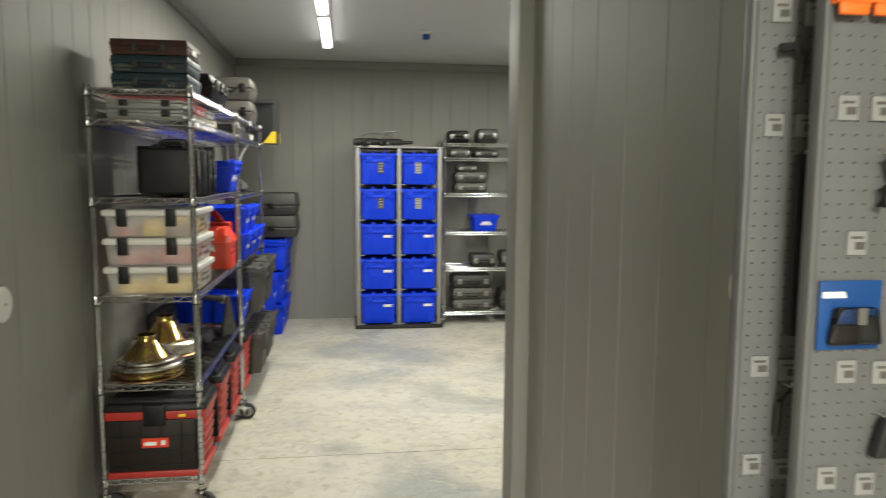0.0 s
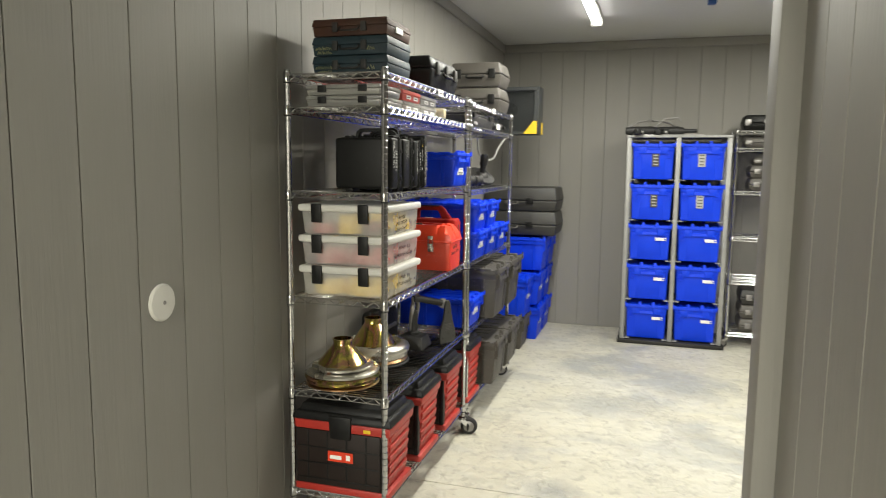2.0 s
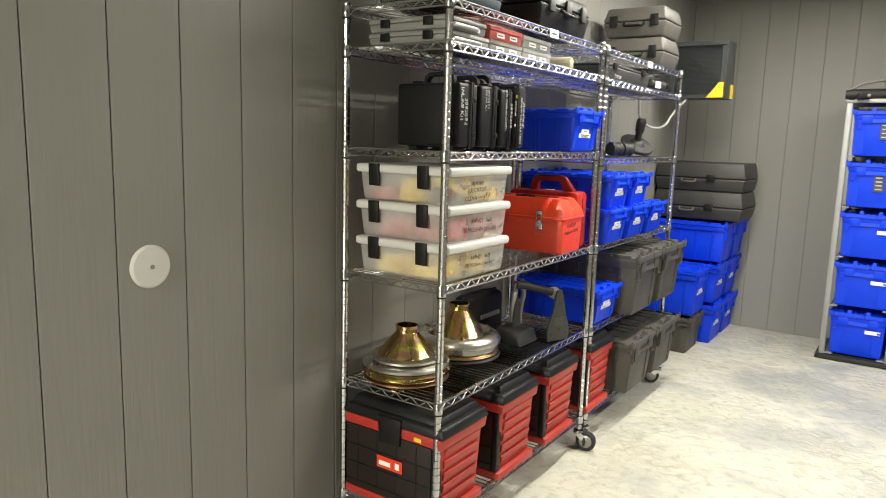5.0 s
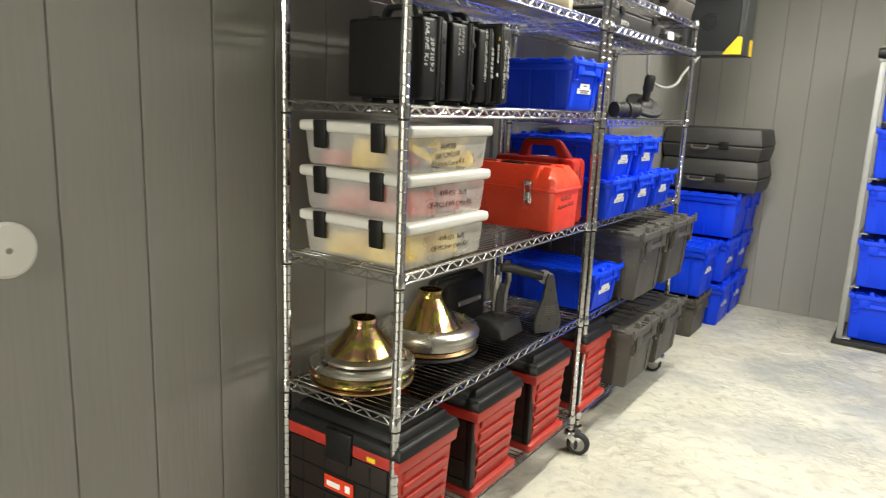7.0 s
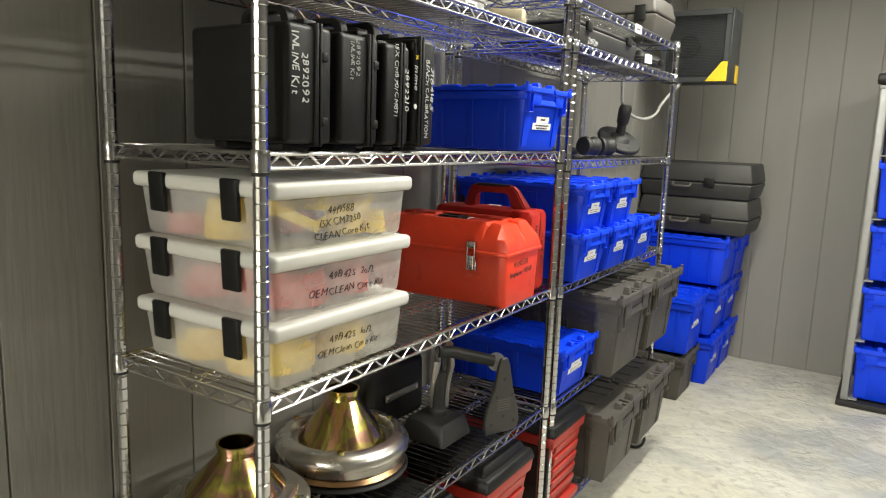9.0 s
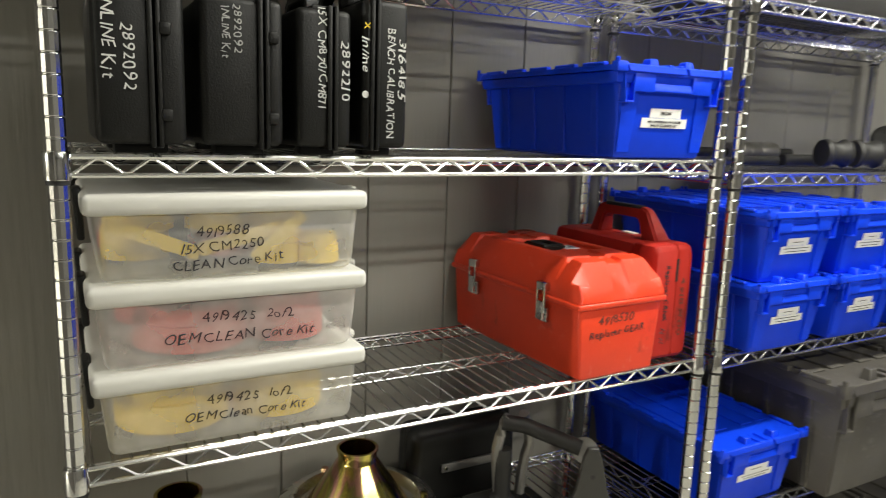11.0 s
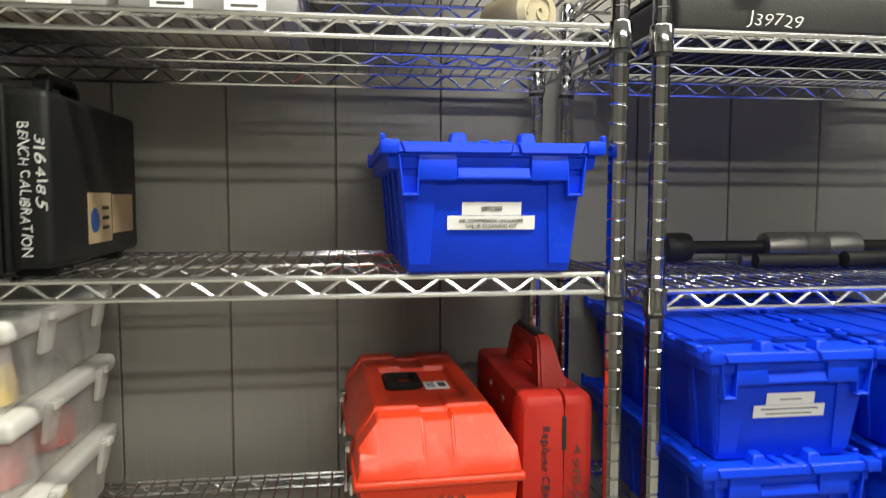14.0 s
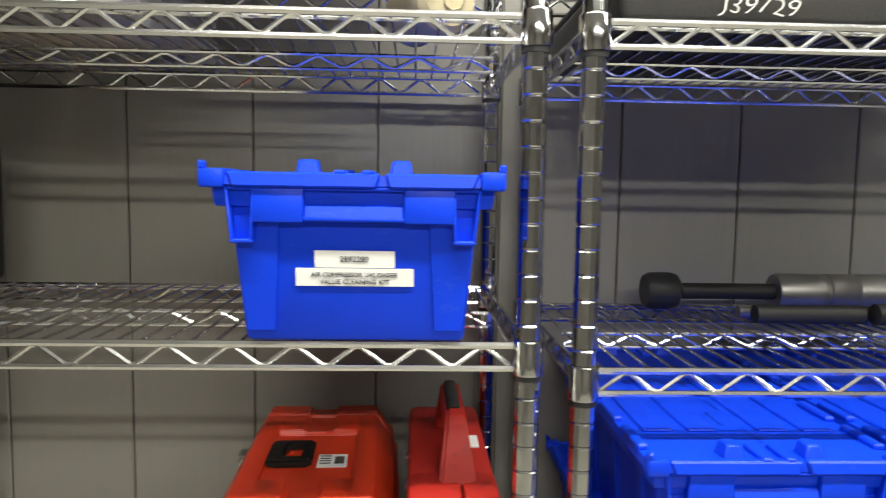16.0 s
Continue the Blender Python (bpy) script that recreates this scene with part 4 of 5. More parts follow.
# ---- red toolbox and red case ----
def red_toolbox():
    e = thing("red_toolbox", "bright red plastic toolbox with chrome latches on the wire shelf", "toolbox", pose(0.462, 0.939, L1[2] + 0.001, 0, 0, 2.2))
    d, W, hb = 0.442, 0.107, 0.142
    part("body", hull(bmesh.new(), (-d, -0.001, -W + 0.010, W - 0.012), (-d - 0.002, 0, -W, W), 0, hb, 0.006, 3), RED, e)
    part("lip", box(bmesh.new(), -d - 0.006, 0.007, -W - 0.008, W + 0.008, hb - 0.003, hb + 0.009, 0.004, 3), RED, e)

    def across(x, top, inner, channel):
        """Outline of the lid at x: sloped shoulders, a shallow middle channel and the sunken panel round the handle."""
        z0, zs = hb + 0.0085, hb + 0.0085 + min(top, 0.038) * 0.92
        t = hb + top
        half = [(W + 0.004, z0), (W - 0.001, zs), (W - 0.026, t), (0.058, t), (0.055, t - inner), (0.021, t - inner), (0.019, t - inner - channel)]
        return [(x, y, z) for y, z in half] + [(x, -y, z) for y, z in half[::-1]]

    steps = [(0.004, 0.012, 0, 0), (-0.008, 0.038, 0, 0.004), (-0.032, 0.080, 0, 0.006), (-0.062, 0.084, 0, 0.006), (-0.066, 0.074, 0, 0.004), (-0.072, 0.074, 0, 0.004), (-0.076, 0.083, 0, 0.004),
             (-0.128, 0.084, 0, 0.004), (-0.131, 0.084, 0.008, 0), (-0.296, 0.084, 0.008, 0), (-0.299, 0.084, 0, 0.004), (-0.366, 0.083, 0, 0.004), (-0.370, 0.074, 0, 0.004), (-0.376, 0.074, 0, 0.004), (-0.380, 0.084, 0, 0.006),
             (-0.412, 0.083, 0, 0.006), (-d + 0.008, 0.038, 0, 0.004), (-d - 0.003, 0.012, 0, 0)]
    lid = loft(bmesh.new(), [across(*k) for k in steps])
    sharp = [g for g in lid.edges if len(g.link_faces) == 2 and g.calc_face_angle() > 0.5]
    bmesh.ops.bevel(lid, geom=sharp, offset=0.0016, segments=2, affect="EDGES")
    part("lid", lid, RED, e)
    zt = hb + 0.0770
    bm = bmesh.new()
    outer = [(-0.248, -0.056), (-0.176, -0.056), (-0.176, 0.002), (-0.248, 0.002)]
    hole = [(-0.236, -0.034), (-0.190, -0.034), (-0.190, -0.012), (-0.236, -0.012)]
    rows = [[bm.verts.new((x, y, z)) for x, y in loop] for loop, z in ((outer, zt), (outer, zt + 0.011), (hole, zt + 0.012), (hole, zt))]
    for a, b in zip(rows, rows[1:] + rows[:1]):
        for k in range(4):
            bm.faces.new((a[k], a[(k + 1) % 4], b[(k + 1) % 4], b[k]))
    bmesh.ops.recalc_face_normals(bm, faces=bm.faces)
    bmesh.ops.bevel(bm, geom=list(bm.edges), offset=0.003, segments=2, affect="EDGES")
    part("handle", bm, BLACK, e, "black folding handle")
    st = part("sticker", block(-0.222, -0.180, 0.008, 0.046, zt - 0.0012, zt - 0.0002), WHITE, e, "small white printed sticker")
    part("print", block(-0.213, -0.190, 0.030, 0.042, zt - 0.0001, zt + 0.0003), CASEGREY, st)
    for k in range(4):
        part("print", block(-0.217 + 0.008 * k, -0.214 + 0.008 * k, 0.011, 0.025, zt - 0.0001, zt + 0.0003), CASEGREY, st)
    for x in (-0.347, -0.100):
        plate = part("latch", block(x - 0.015, x + 0.015, -W - 0.010, -W - 0.002, hb - 0.046, hb - 0.016, 0.002), CHROME, e, "chrome draw latch")
        part("lever", hull(bmesh.new(), (x - 0.011, x + 0.011, -W - 0.018, -W - 0.010), (x - 0.009, x + 0.009, -W - 0.016, -W - 0.009), hb - 0.042, hb - 0.004, 0.003), CHROME, plate)
        for s in (-1, 1):
            part("loop", tube(bmesh.new(), [(x + s * 0.011, -W - 0.013, hb - 0.026), (x + s * 0.011, -W - 0.014, hb + 0.022)], 0.0022, 8), CHROME, plate)
        part("catch", block(x - 0.014, x + 0.014, -W - 0.016, -W - 0.002, hb + 0.016, hb + 0.034, 0.003), CHROME, plate)
    lettering("handwriting", "4918530", 0.024, facing_x(0.0006, -0.012, hb - 0.034, 3), FADEDINK, e, 0.06, 1.0, 0.0002, 0.094)
    lettering("handwriting", "Replacer GEAR", 0.020, facing_x(0.0005, -0.006, hb - 0.060, 2), INK, e, 0.06, 1.0, 0.0, 0.142)


red_toolbox()


def red_case():
    e = thing("red_case", "dark red plastic tool case standing upright beside the toolbox", "tool case", pose(0.425, 1.056, L1[2] + 0.001))
    d, w, h, seam = 0.335, 0.105, 0.243, 0.062
    for a, b, inset in ((0.0, seam - 0.0005, (0.010, 0)), (seam + 0.0005, w, (0, 0.010))):
        # thick middle, pulled in towards the outer face; the front end carries a raised band
        loops = []
        for x, lift in ((0, -0.012), (-0.006, -0.003), (-0.014, 0), (-0.066, 0), (-0.069, -0.004), (-0.074, -0.004), (-0.077, -0.002), (-d + 0.014, -0.002), (-d + 0.005, -0.005), (-d, -0.013)):
            y0, y1 = a - 0.3 * min(lift, 0) * (a == 0), b + 0.3 * min(lift, 0) * (b == w)
            c0, c1 = (0.011, 0.002) if a == 0 else (0.002, 0.011)
            zt, zb = h + lift, 0.0 - min(lift + 0.004, 0)
            loops.append([(x, y0 + c0, zb), (x, y1 - c1, zb), (x, y1 - c1 * 0.25, zb + 0.004), (x, y1, zb + 0.013), (x, y1, zt - 0.013), (x, y1 - c1 * 0.25, zt - 0.004), (x, y1 - c1, zt), (x, y0 + c0, zt), (x, y0 + c0 * 0.25, zt - 0.004), (x, y0, zt - 0.013), (x, y0, zb + 0.013), (x, y0 + c0 * 0.25, zb + 0.004)])
        part("shell", loft(bmesh.new(), loops), DARKRED, e)
    bm = bmesh.new()
    out = [(-0.256, 0), (-0.240, 0.058), (-0.230, 0.068), (-0.096, 0.070), (-0.080, 0.062), (-0.036, 0), (-0.086, 0), (-0.104, 0.040), (-0.112, 0.046), (-0.208, 0.046), (-0.214, 0.040), (-0.220, 0)]
    prism(bm, out, 0.044, Matrix.Translation((0, 0.036, h - 0.004)))
    for v in bm.verts:
        k = 1 - 0.5 * max(0.0, (v.co.z - h) / 0.066)
        v.co.y = 0.056 + (v.co.y - 0.056) * k
    bmesh.ops.bevel(bm, geom=list(bm.edges), offset=0.004, segments=2, affect="EDGES")
    part("handle", bm, DARKRED, e, "worn dark red handle")
    part("grip_pad", hull(bmesh.new(), (-0.214, -0.108, 0.046, 0.066), (-0.220, -0.100, 0.049, 0.063), h + 0.058, h + 0.0685, 0.003), RUBBER, e, "blackened grip")
    for x in (-0.20, -0.112):
        part("rivet", lathe(bmesh.new(), [(0.0065, 0), (0.0055, 0.003), (0.001, 0.0035)], 12, m=Matrix.Translation((x, 0.0006, h - 0.034)) @ pose(0, 0, 0, 90, 0, 0)), ALU, e, "bright rivet")
    part("slot", block(-0.0008, 0.0012, seam - 0.003, seam + 0.003, h - 0.078, h - 0.030), RUBBER, e)
    part("label", block(-0.190, -0.150, seam + 0.012, seam + 0.030, h - 0.0015, h + 0.0005), WHITE, e, "white paper label")
    lettering("handwriting", "49189100", 0.017, facing_x(0.0009, 0.075, 0.108, -90), FADEDINK, e, 0.05, 1.0, 0.0001, 0.125)
    lettering("handwriting", "Replacer CRNK", 0.017, facing_x(0.0009, 0.030, 0.140, -90), INK, e, 0.05, 1.0, 0.0, 0.118)
    scribble(e, facing_x(0.0006, 0.026, 0.048, -90), 0.040, 0.016, INK, 5)


red_case()


# ---- brass cones ----
def cone_stack(x, y, turned, label):
    e = thing("cone_assembly", label, "machined part", pose(x, y, L1[1] + 0.001, 0, 0, 40 * turned), "cone assemblies")
    if turned == 0:
        part("base_plate", lathe(bmesh.new(), [(0.02, 0), (0.138, 0), (0.143, 0.003), (0.143, 0.008), (0.136, 0.012), (0.02, 0.012)], 56), BRONZE, e, "bronze coloured plate")
        part("copper_ring", lathe(bmesh.new(), [(0.03, 0.0125), (0.132, 0.0125), (0.140, 0.017), (0.137, 0.022), (0.144, 0.026), (0.146, 0.034), (0.136, 0.043), (0.03, 0.043)], 56), PLATED, e, "copper tinted ring")
        part("flange", lathe(bmesh.new(), [(0.03, 0.0435), (0.128, 0.0435), (0.142, 0.048), (0.144, 0.058), (0.138, 0.065), (0.122, 0.067), (0.03, 0.067)], 56), ALU, e, "bright machined flange")
        part("flange", lathe(bmesh.new(), [(0.03, 0.0675), (0.112, 0.0675), (0.120, 0.072), (0.120, 0.080), (0.112, 0.085), (0.03, 0.085)], 56), ALU, e, "bright machined flange")
        z0, r0, z1, rn = 0.0855, 0.104, 0.160, 0.039
    else:
        part("base_plate", lathe(bmesh.new(), [(0.02, 0), (0.155, 0), (0.157, 0.004), (0.153, 0.010), (0.02, 0.010)], 56), CASTIRON, e, "dark steel plate")
        part("copper_ring", lathe(bmesh.new(), [(0.03, 0.0105), (0.145, 0.0105), (0.150, 0.016), (0.142, 0.026), (0.03, 0.026)], 56), BRONZE, e, "bronze ring")
        part("flange", lathe(bmesh.new(), [(0.03, 0.0265), (0.138, 0.0265), (0.148, 0.032), (0.150, 0.050), (0.156, 0.054), (0.158, 0.066), (0.152, 0.080), (0.138, 0.090), (0.122, 0.092), (0.115, 0.070), (0.03, 0.070)], 56), ALU, e, "wide bright machined flange")
        z0, r0, z1, rn = 0.0705, 0.112, 0.176, 0.040
    part("cone", lathe(bmesh.new(), [(0.04, z0), (r0, z0), (r0 * 0.97, z0 + 0.006), (rn + 0.002, z1), (rn, z1 + 0.003), (rn, z1 + 0.020), (rn + 0.003, z1 + 0.022), (rn + 0.003, z1 + 0.026), (rn - 0.003, z1 + 0.026), (rn - 0.004, z1 + 0.004), (rn - 0.004, z1 - 0.055), (0.002, z1 - 0.060)], 64), PLATED, e, "iridescent gold plated cone")
    for k in range(3):
        a = 2.1 * k + 0.5
        part("bolt", lathe(bmesh.new(), [(0.008, 0), (0.008, 0.006), (0.003, 0.007)], 6, m=Matrix.Translation(((0.118 if turned == 0 else 0.130) * math.cos(a), (0.118 if turned == 0 else 0.130) * math.sin(a), 0.066 if turned == 0 else 0.0905))), PLATED, e)
    for ring in e.children:
        if ring.name.split(".")[0] != "cone":
            ring.data.transform(Matrix.Diagonal((1.08, 1.08, 1.0, 1.0)))
    return e


cone_stack(0.196, 0.158, 0, "gold plated cone on stacked machined rings on the shelf")
cone_stack(0.190, 0.506, 1, "gold plated cone on a wide machined flange")


# ---- puller, plate and dark case on the second shelf ----
def puller():
    e = thing("screw_puller", "dark steel screw puller with hooked arms on a block base", "puller", pose(0.290, 0.800, L1[1] + 0.001))
    part("base", hull(bmesh.new(), (-0.08, 0.075, -0.085, 0.070), (-0.06, 0.06, -0.065, 0.05), 0, 0.062, 0.010), CASTIRON, e)
    part("screw", lathe(bmesh.new(), [(0.005, 0.062), (0.026, 0.062), (0.026, 0.075)] + [(0.0185 - 0.0012 * (i % 2), 0.08 + 0.006 * i) for i in range(16)] + [(0.0175, 0.180), (0.016, 0.184), (0.003, 0.184)], 18), CASTIRON, e, "dark threaded screw")
    for y, lean in ((0.002, -0.012), (0.050, 0.014)):
        bm = bmesh.new()
        tube(bm, [(-0.012, y + lean * 0.2, 0.064), (-0.014, y + lean * 0.6, 0.11), (-0.012, y + lean, 0.15), (-0.006, y + lean * 1.4, 0.185), (-0.004, y + lean * 0.9, 0.215), (-0.004, y + lean * 0.2, 0.240), (0.002, y - lean * 0.4, 0.256)], 0.0115, 10)
        part("hook_arm", bm, GREYSTEEL, e, "worn steel hook arm")
    bm = bmesh.new()
    tube(bm, [(-0.004, -0.006, 0.243), (0.020, 0.035, 0.238), (0.106, 0.118, 0.208)], 0.017, 14)
    part("cross_bar", bm, CASTIRON, e)
    turn = Matrix.Translation((0.112, 0.124, 0.205)) @ pose(0, 0, 0, 72, 0, 44)
    part("washer", lathe(bmesh.new(), [(0.006, -0.005), (0.026, -0.005), (0.027, 0.0), (0.026, 0.005), (0.006, 0.005)], 28, m=turn), GREYSTEEL, e, "round steel washer")
    part("nut", lathe(bmesh.new(), [(0.004, -0.018), (0.015, -0.018), (0.016, -0.008), (0.015, -0.005), (0.004, -0.005)], 6, m=turn), GREYSTEEL, e, "hexagonal steel nut")


def support_plate():
    e = thing("steel_plate", "dark steel bracket plate with drilled holes standing on edge", "bracket", pose(0.428, 0.925, L1[1] + 0.001, 0, 0, 66), "")
    bm = bmesh.new()
    out = [(-0.078, 0.0), (-0.085, 0.035), (-0.075, 0.075), (-0.045, 0.130), (-0.028, 0.200), (-0.016, 0.222), (0.012, 0.222), (0.024, 0.200), (0.045, 0.130), (0.072, 0.070), (0.082, 0.030), (0.072, 0.0)]
    out = [(0.74 * u, v) for u, v in out]
    prism(bm, out, 0.012, Matrix.Translation((0, -0.006, 0)))
    bmesh.ops.bevel(bm, geom=list(bm.edges), offset=0.002, segments=1, affect="EDGES")
    part("plate", bm, DARKCASE, e)
    for x, z in ((-0.042, 0.03), (0.04, 0.03), (-0.026, 0.11), (0.03, 0.11), (0.0, 0.16), (0.0, 0.05)):
        part("hole", lathe(bmesh.new(), [(0.005, 0), (0.005, 0.0006), (0.001, 0.0006)], 12, m=Matrix.Translation((x, -0.0062, z)) @ pose(0, 0, 0, 90, 0, 0)), RUBBER, e)
    for k in range(5):
        part("print", block(-0.022, 0.024, -0.0068, -0.0062, 0.068 + 0.0075 * k, 0.0705 + 0.0075 * k), CASEGREY, e, "worn printed lines")


puller()
support_plate()


def flat_case(name, label, cat, m, w, d, h, material, group="", handle="front", latches=2, seam=0.5, latch_mat=BLACK, taper=0.02):
    """A lying case: front along +x, width w along y, depth d, height h; base at the origin, front at x = 0."""
    e = thing(name, label, cat, m, group)
    zs = h * seam
    part("base", hull(bmesh.new(), (-d + taper, -taper, -w / 2 + taper, w / 2 - taper), (-d, 0, -w / 2, w / 2), 0, zs - 0.001, min(0.012, h * 0.12), 3), material, e)
    part("lid", hull(bmesh.new(), (-d, 0, -w / 2, w / 2), (-d + taper, -taper, -w / 2 + taper, w / 2 - taper), zs + 0.001, h, min(0.012, h * 0.12), 3), material, e)
    for k in range(latches):
        y = (-0.32 + 0.64 * k / max(1, latches - 1)) * w if latches > 1 else 0
        part("latch", block(-0.004, 0.008, y - 0.022, y + 0.022, zs - h * 0.18, zs + h * 0.2, 0.003), latch_mat, e, "case latch")
    if handle:
        bm = bmesh.new()
        arch(bm, (-0.004, -0.055, zs - h * 0.05), (-0.004, 0.055, zs - h * 0.05), 0.026, 0.007, axis=(0.75, 0, -0.66))
        part("handle", bm, BLACK, e, "black carrying handle")
    return e


bc = thing("tool_case", "black rounded tool case with a steel carrying strip behind the puller", "tool case", pose(0.16, 0.79, L1[1] + 0.001))
part("shell", hull(bmesh.new(), (-0.105, 0, -0.138, 0.138), (-0.100, -0.004, -0.136, 0.136), 0, 0.186, 0.026, 4), BLACK, bc)
part("rim", hull(bmesh.new(), (-0.054, -0.044, -0.140, 0.140), (-0.054, -0.044, -0.140, 0.140), -0.0005, 0.190, 0.004), BLACK, bc, "raised seam rim")
part("strip", block(-0.001, 0.006, -0.070, 0.088, 0.084, 0.104, 0.002), GREYSTEEL, bc, "worn steel carrying strip")
for y in (-0.060, 0.078):
    part("rivet", lathe(bmesh.new(), [(0.005, 0), (0.004, 0.002), (0.001, 0.0025)], 10, m=Matrix.Translation((0.006, y, 0.094)) @ pose(0, 0, 0, 0, 90, 0)), ALU, bc)

# ---- red and black toolboxes on the bottom shelf ----


def cantilever_box(y0, y1, label, tab):
    w = y1 - y0
    e = thing("rolling_toolbox", label, "toolbox", pose(0.468, y0, L1[0] + 0.001), "red and black toolboxes")
    d, h = 0.410, 0.362
    bm = hull(bmesh.new(), (-d + 0.012, -0.022, 0.014, w - 0.014), (-d + 0.004, -0.006, 0.006, w - 0.006), 0.022, 0.285, 0.008)
    part("body", bm, RUBY, e, "red plastic body")
    for k in range(5):
        z = 0.055 + 0.044 * k
        x = -0.020 + 0.016 * (z - 0.02) / 0.265
        part("rib", hull(bmesh.new(), (x - 0.004, x + 0.005, 0.035, w - 0.030), (x - 0.004, x + 0.010, 0.035, w - 0.030), z, z + 0.030, 0.003), RUBY, e)
    part("base_tray", block(-d, 0.0, 0.0, w, 0, 0.030, 0.006), RUBY, e, "red plastic base")
    part("collar", hull(bmesh.new(), (-d, 0.004, 0.0, w), (-d, 0.008, -0.003, w + 0.003), 0.262, 0.300, 0.005), RUBY, e, "red upper rim")
    part("side_panel", block(-d + 0.006, -0.036, -0.001, 0.016, 0.031, 0.261, 0.004), SMOKE, e, "dark smoked drawer front")
    for k in range(3):
        z = 0.060 + 0.066 * k
        part("drawer_rail", block(-d + 0.010, -0.038, -0.004, 0.006, z - 0.006, z, 0.002), BLACK, e)
    for k in range(4):
        x = -d + 0.060 + 0.085 * k
        part("divider", block(x - 0.004, x + 0.004, -0.002, 0.004, 0.048, 0.255, 0.001, 1), BLACK, e)
    part("front_strip", block(-0.035, -0.012, -0.002, 0.03, 0.031, 0.261, 0.004), BLACK, e, "black corner strip")
    bm = hull(bmesh.new(), (-d - 0.006, 0.014, -0.008, w + 0.008), (-d + 0.004, 0.004, 0.002, w - 0.002), 0.301, 0.335, 0.008)
    hull(bm, (-d + 0.012, -0.010, 0.012, w - 0.012), (-d + 0.022, -0.024, 0.028, w - 0.028), 0.333, h, 0.008)
    part("lid", bm, BLACK, e, "black plastic lid")
    part("latch", hull(bmesh.new(), (-d / 2 - 0.045, -d / 2 + 0.045, -0.012, 0.004), (-d / 2 - 0.050, -d / 2 + 0.050, -0.014, 0.004), 0.235, 0.330, 0.006), BLACK, e, "black lid latch")
    part("badge", block(-d / 2 - 0.055, -d / 2 + 0.055, -0.0058, -0.0043, 0.140, 0.182), RED, e, "red badge")
    part("badge_mark", block(-d / 2 - 0.045, -d / 2 + 0.005, -0.0068, -0.0059, 0.150, 0.166), WHITE, e, "white badge bar")
    part("badge_mark", block(-d / 2 + 0.025, -d / 2 + 0.043, -0.0068, -0.0059, 0.150, 0.172), WHITE, e, "white badge mark")
    if tab:
        part("key_tab", block(-0.105, -0.075, -0.006, 0.0, 0.272, 0.286, 0.002), YELLOW, e, "yellow tab")
    return e


for a, b in ((-0.008, 0.268), (0.385, 0.665), (0.775, 1.055), (1.215, 1.480)):
    cantilever_box(a, b, "red and black plastic toolbox with ribbed end on the bottom shelf", a < 0)


# ---- top shelf ----
def trunk(z, h, material, label, scr):
    e = thing("steel_toolbox", label, "toolbox", pose(0.272, 0.205, z), "stacked steel toolboxes")
    X, Y, s = 0.158, 0.130, h * 0.55
    part("base", hull(bmesh.new(), (-X + 0.005, X - 0.005, -Y + 0.005, Y - 0.005), (-X, X, -Y, Y), 0, s, 0.004), material, e)
    part("lid", hull(bmesh.new(), (-X - 0.003, X + 0.003, -Y - 0.003, Y + 0.003), (-X + 0.003, X - 0.003, -Y + 0.003, Y - 0.003), s, h - 0.001, 0.005), material, e)
    for x in (-0.06, 0.06):
        part("hasp", block(x - 0.012, x + 0.012, -Y - 0.008, -Y + 0.002, s - 0.022, s + 0.014, 0.002), CASTIRON, e)
    bm = bmesh.new()
    arch(bm, (-0.04, -Y - 0.002, s - 0.004), (0.04, -Y - 0.002, s - 0.004), 0.016, 0.004, 8, (0, -0.5, -0.86))
    part("handle", bm, CASTIRON, e, "dark wire handle")
    if scr:
        for k in range(2):
            scribble(e, facing_back(-0.105, -Y - 0.0008, s - 0.019 - 0.016 * k), 0.075 - 0.015 * k, 0.014, OLDYELLOW, scr + 20 * k, 0.0016)
        scribble(e, facing_back(0.09, -Y - 0.0008, s - 0.024), 0.03, 0.018, OLDYELLOW, scr + 9, 0.0016)
    else:
        part("label", block(X + 0.0005, X + 0.0035, -0.045, 0.03, 0.018, 0.040), WHITE, e, "white paper label")
    return e


trunk(L1[5] + 0.001, 0.072, TEAL, "worn teal steel toolbox with faded yellow writing on top shelf", 3)
trunk(L1[5] + 0.074, 0.072, TEAL, "worn teal steel toolbox stacked with faded yellow writing", 4)
trunk(L1[5] + 0.147, 0.066, BROWN, "rusty brown steel toolbox on top of the stack", 0)
flat_case("black_toolbox", "black plastic toolbox with dark latches on the top shelf", "toolbox", pose(0.435, 0.840, L1[5] + 0.001), 0.45, 0.29, 0.152, BLACK, latches=3, seam=0.62, latch_mat=DARKCASE)
for k, z in enumerate((L2[5] + 0.001, L2[5] + 0.163)):
    flat_case("grey_case", "grey plastic tool case with carrying handle stacked on the shelf", "tool case", pose(0.262, 2.045, z, 0, 0, -90), 0.355, 0.300, 0.160, CASEGREY, "grey cases", seam=0.52)


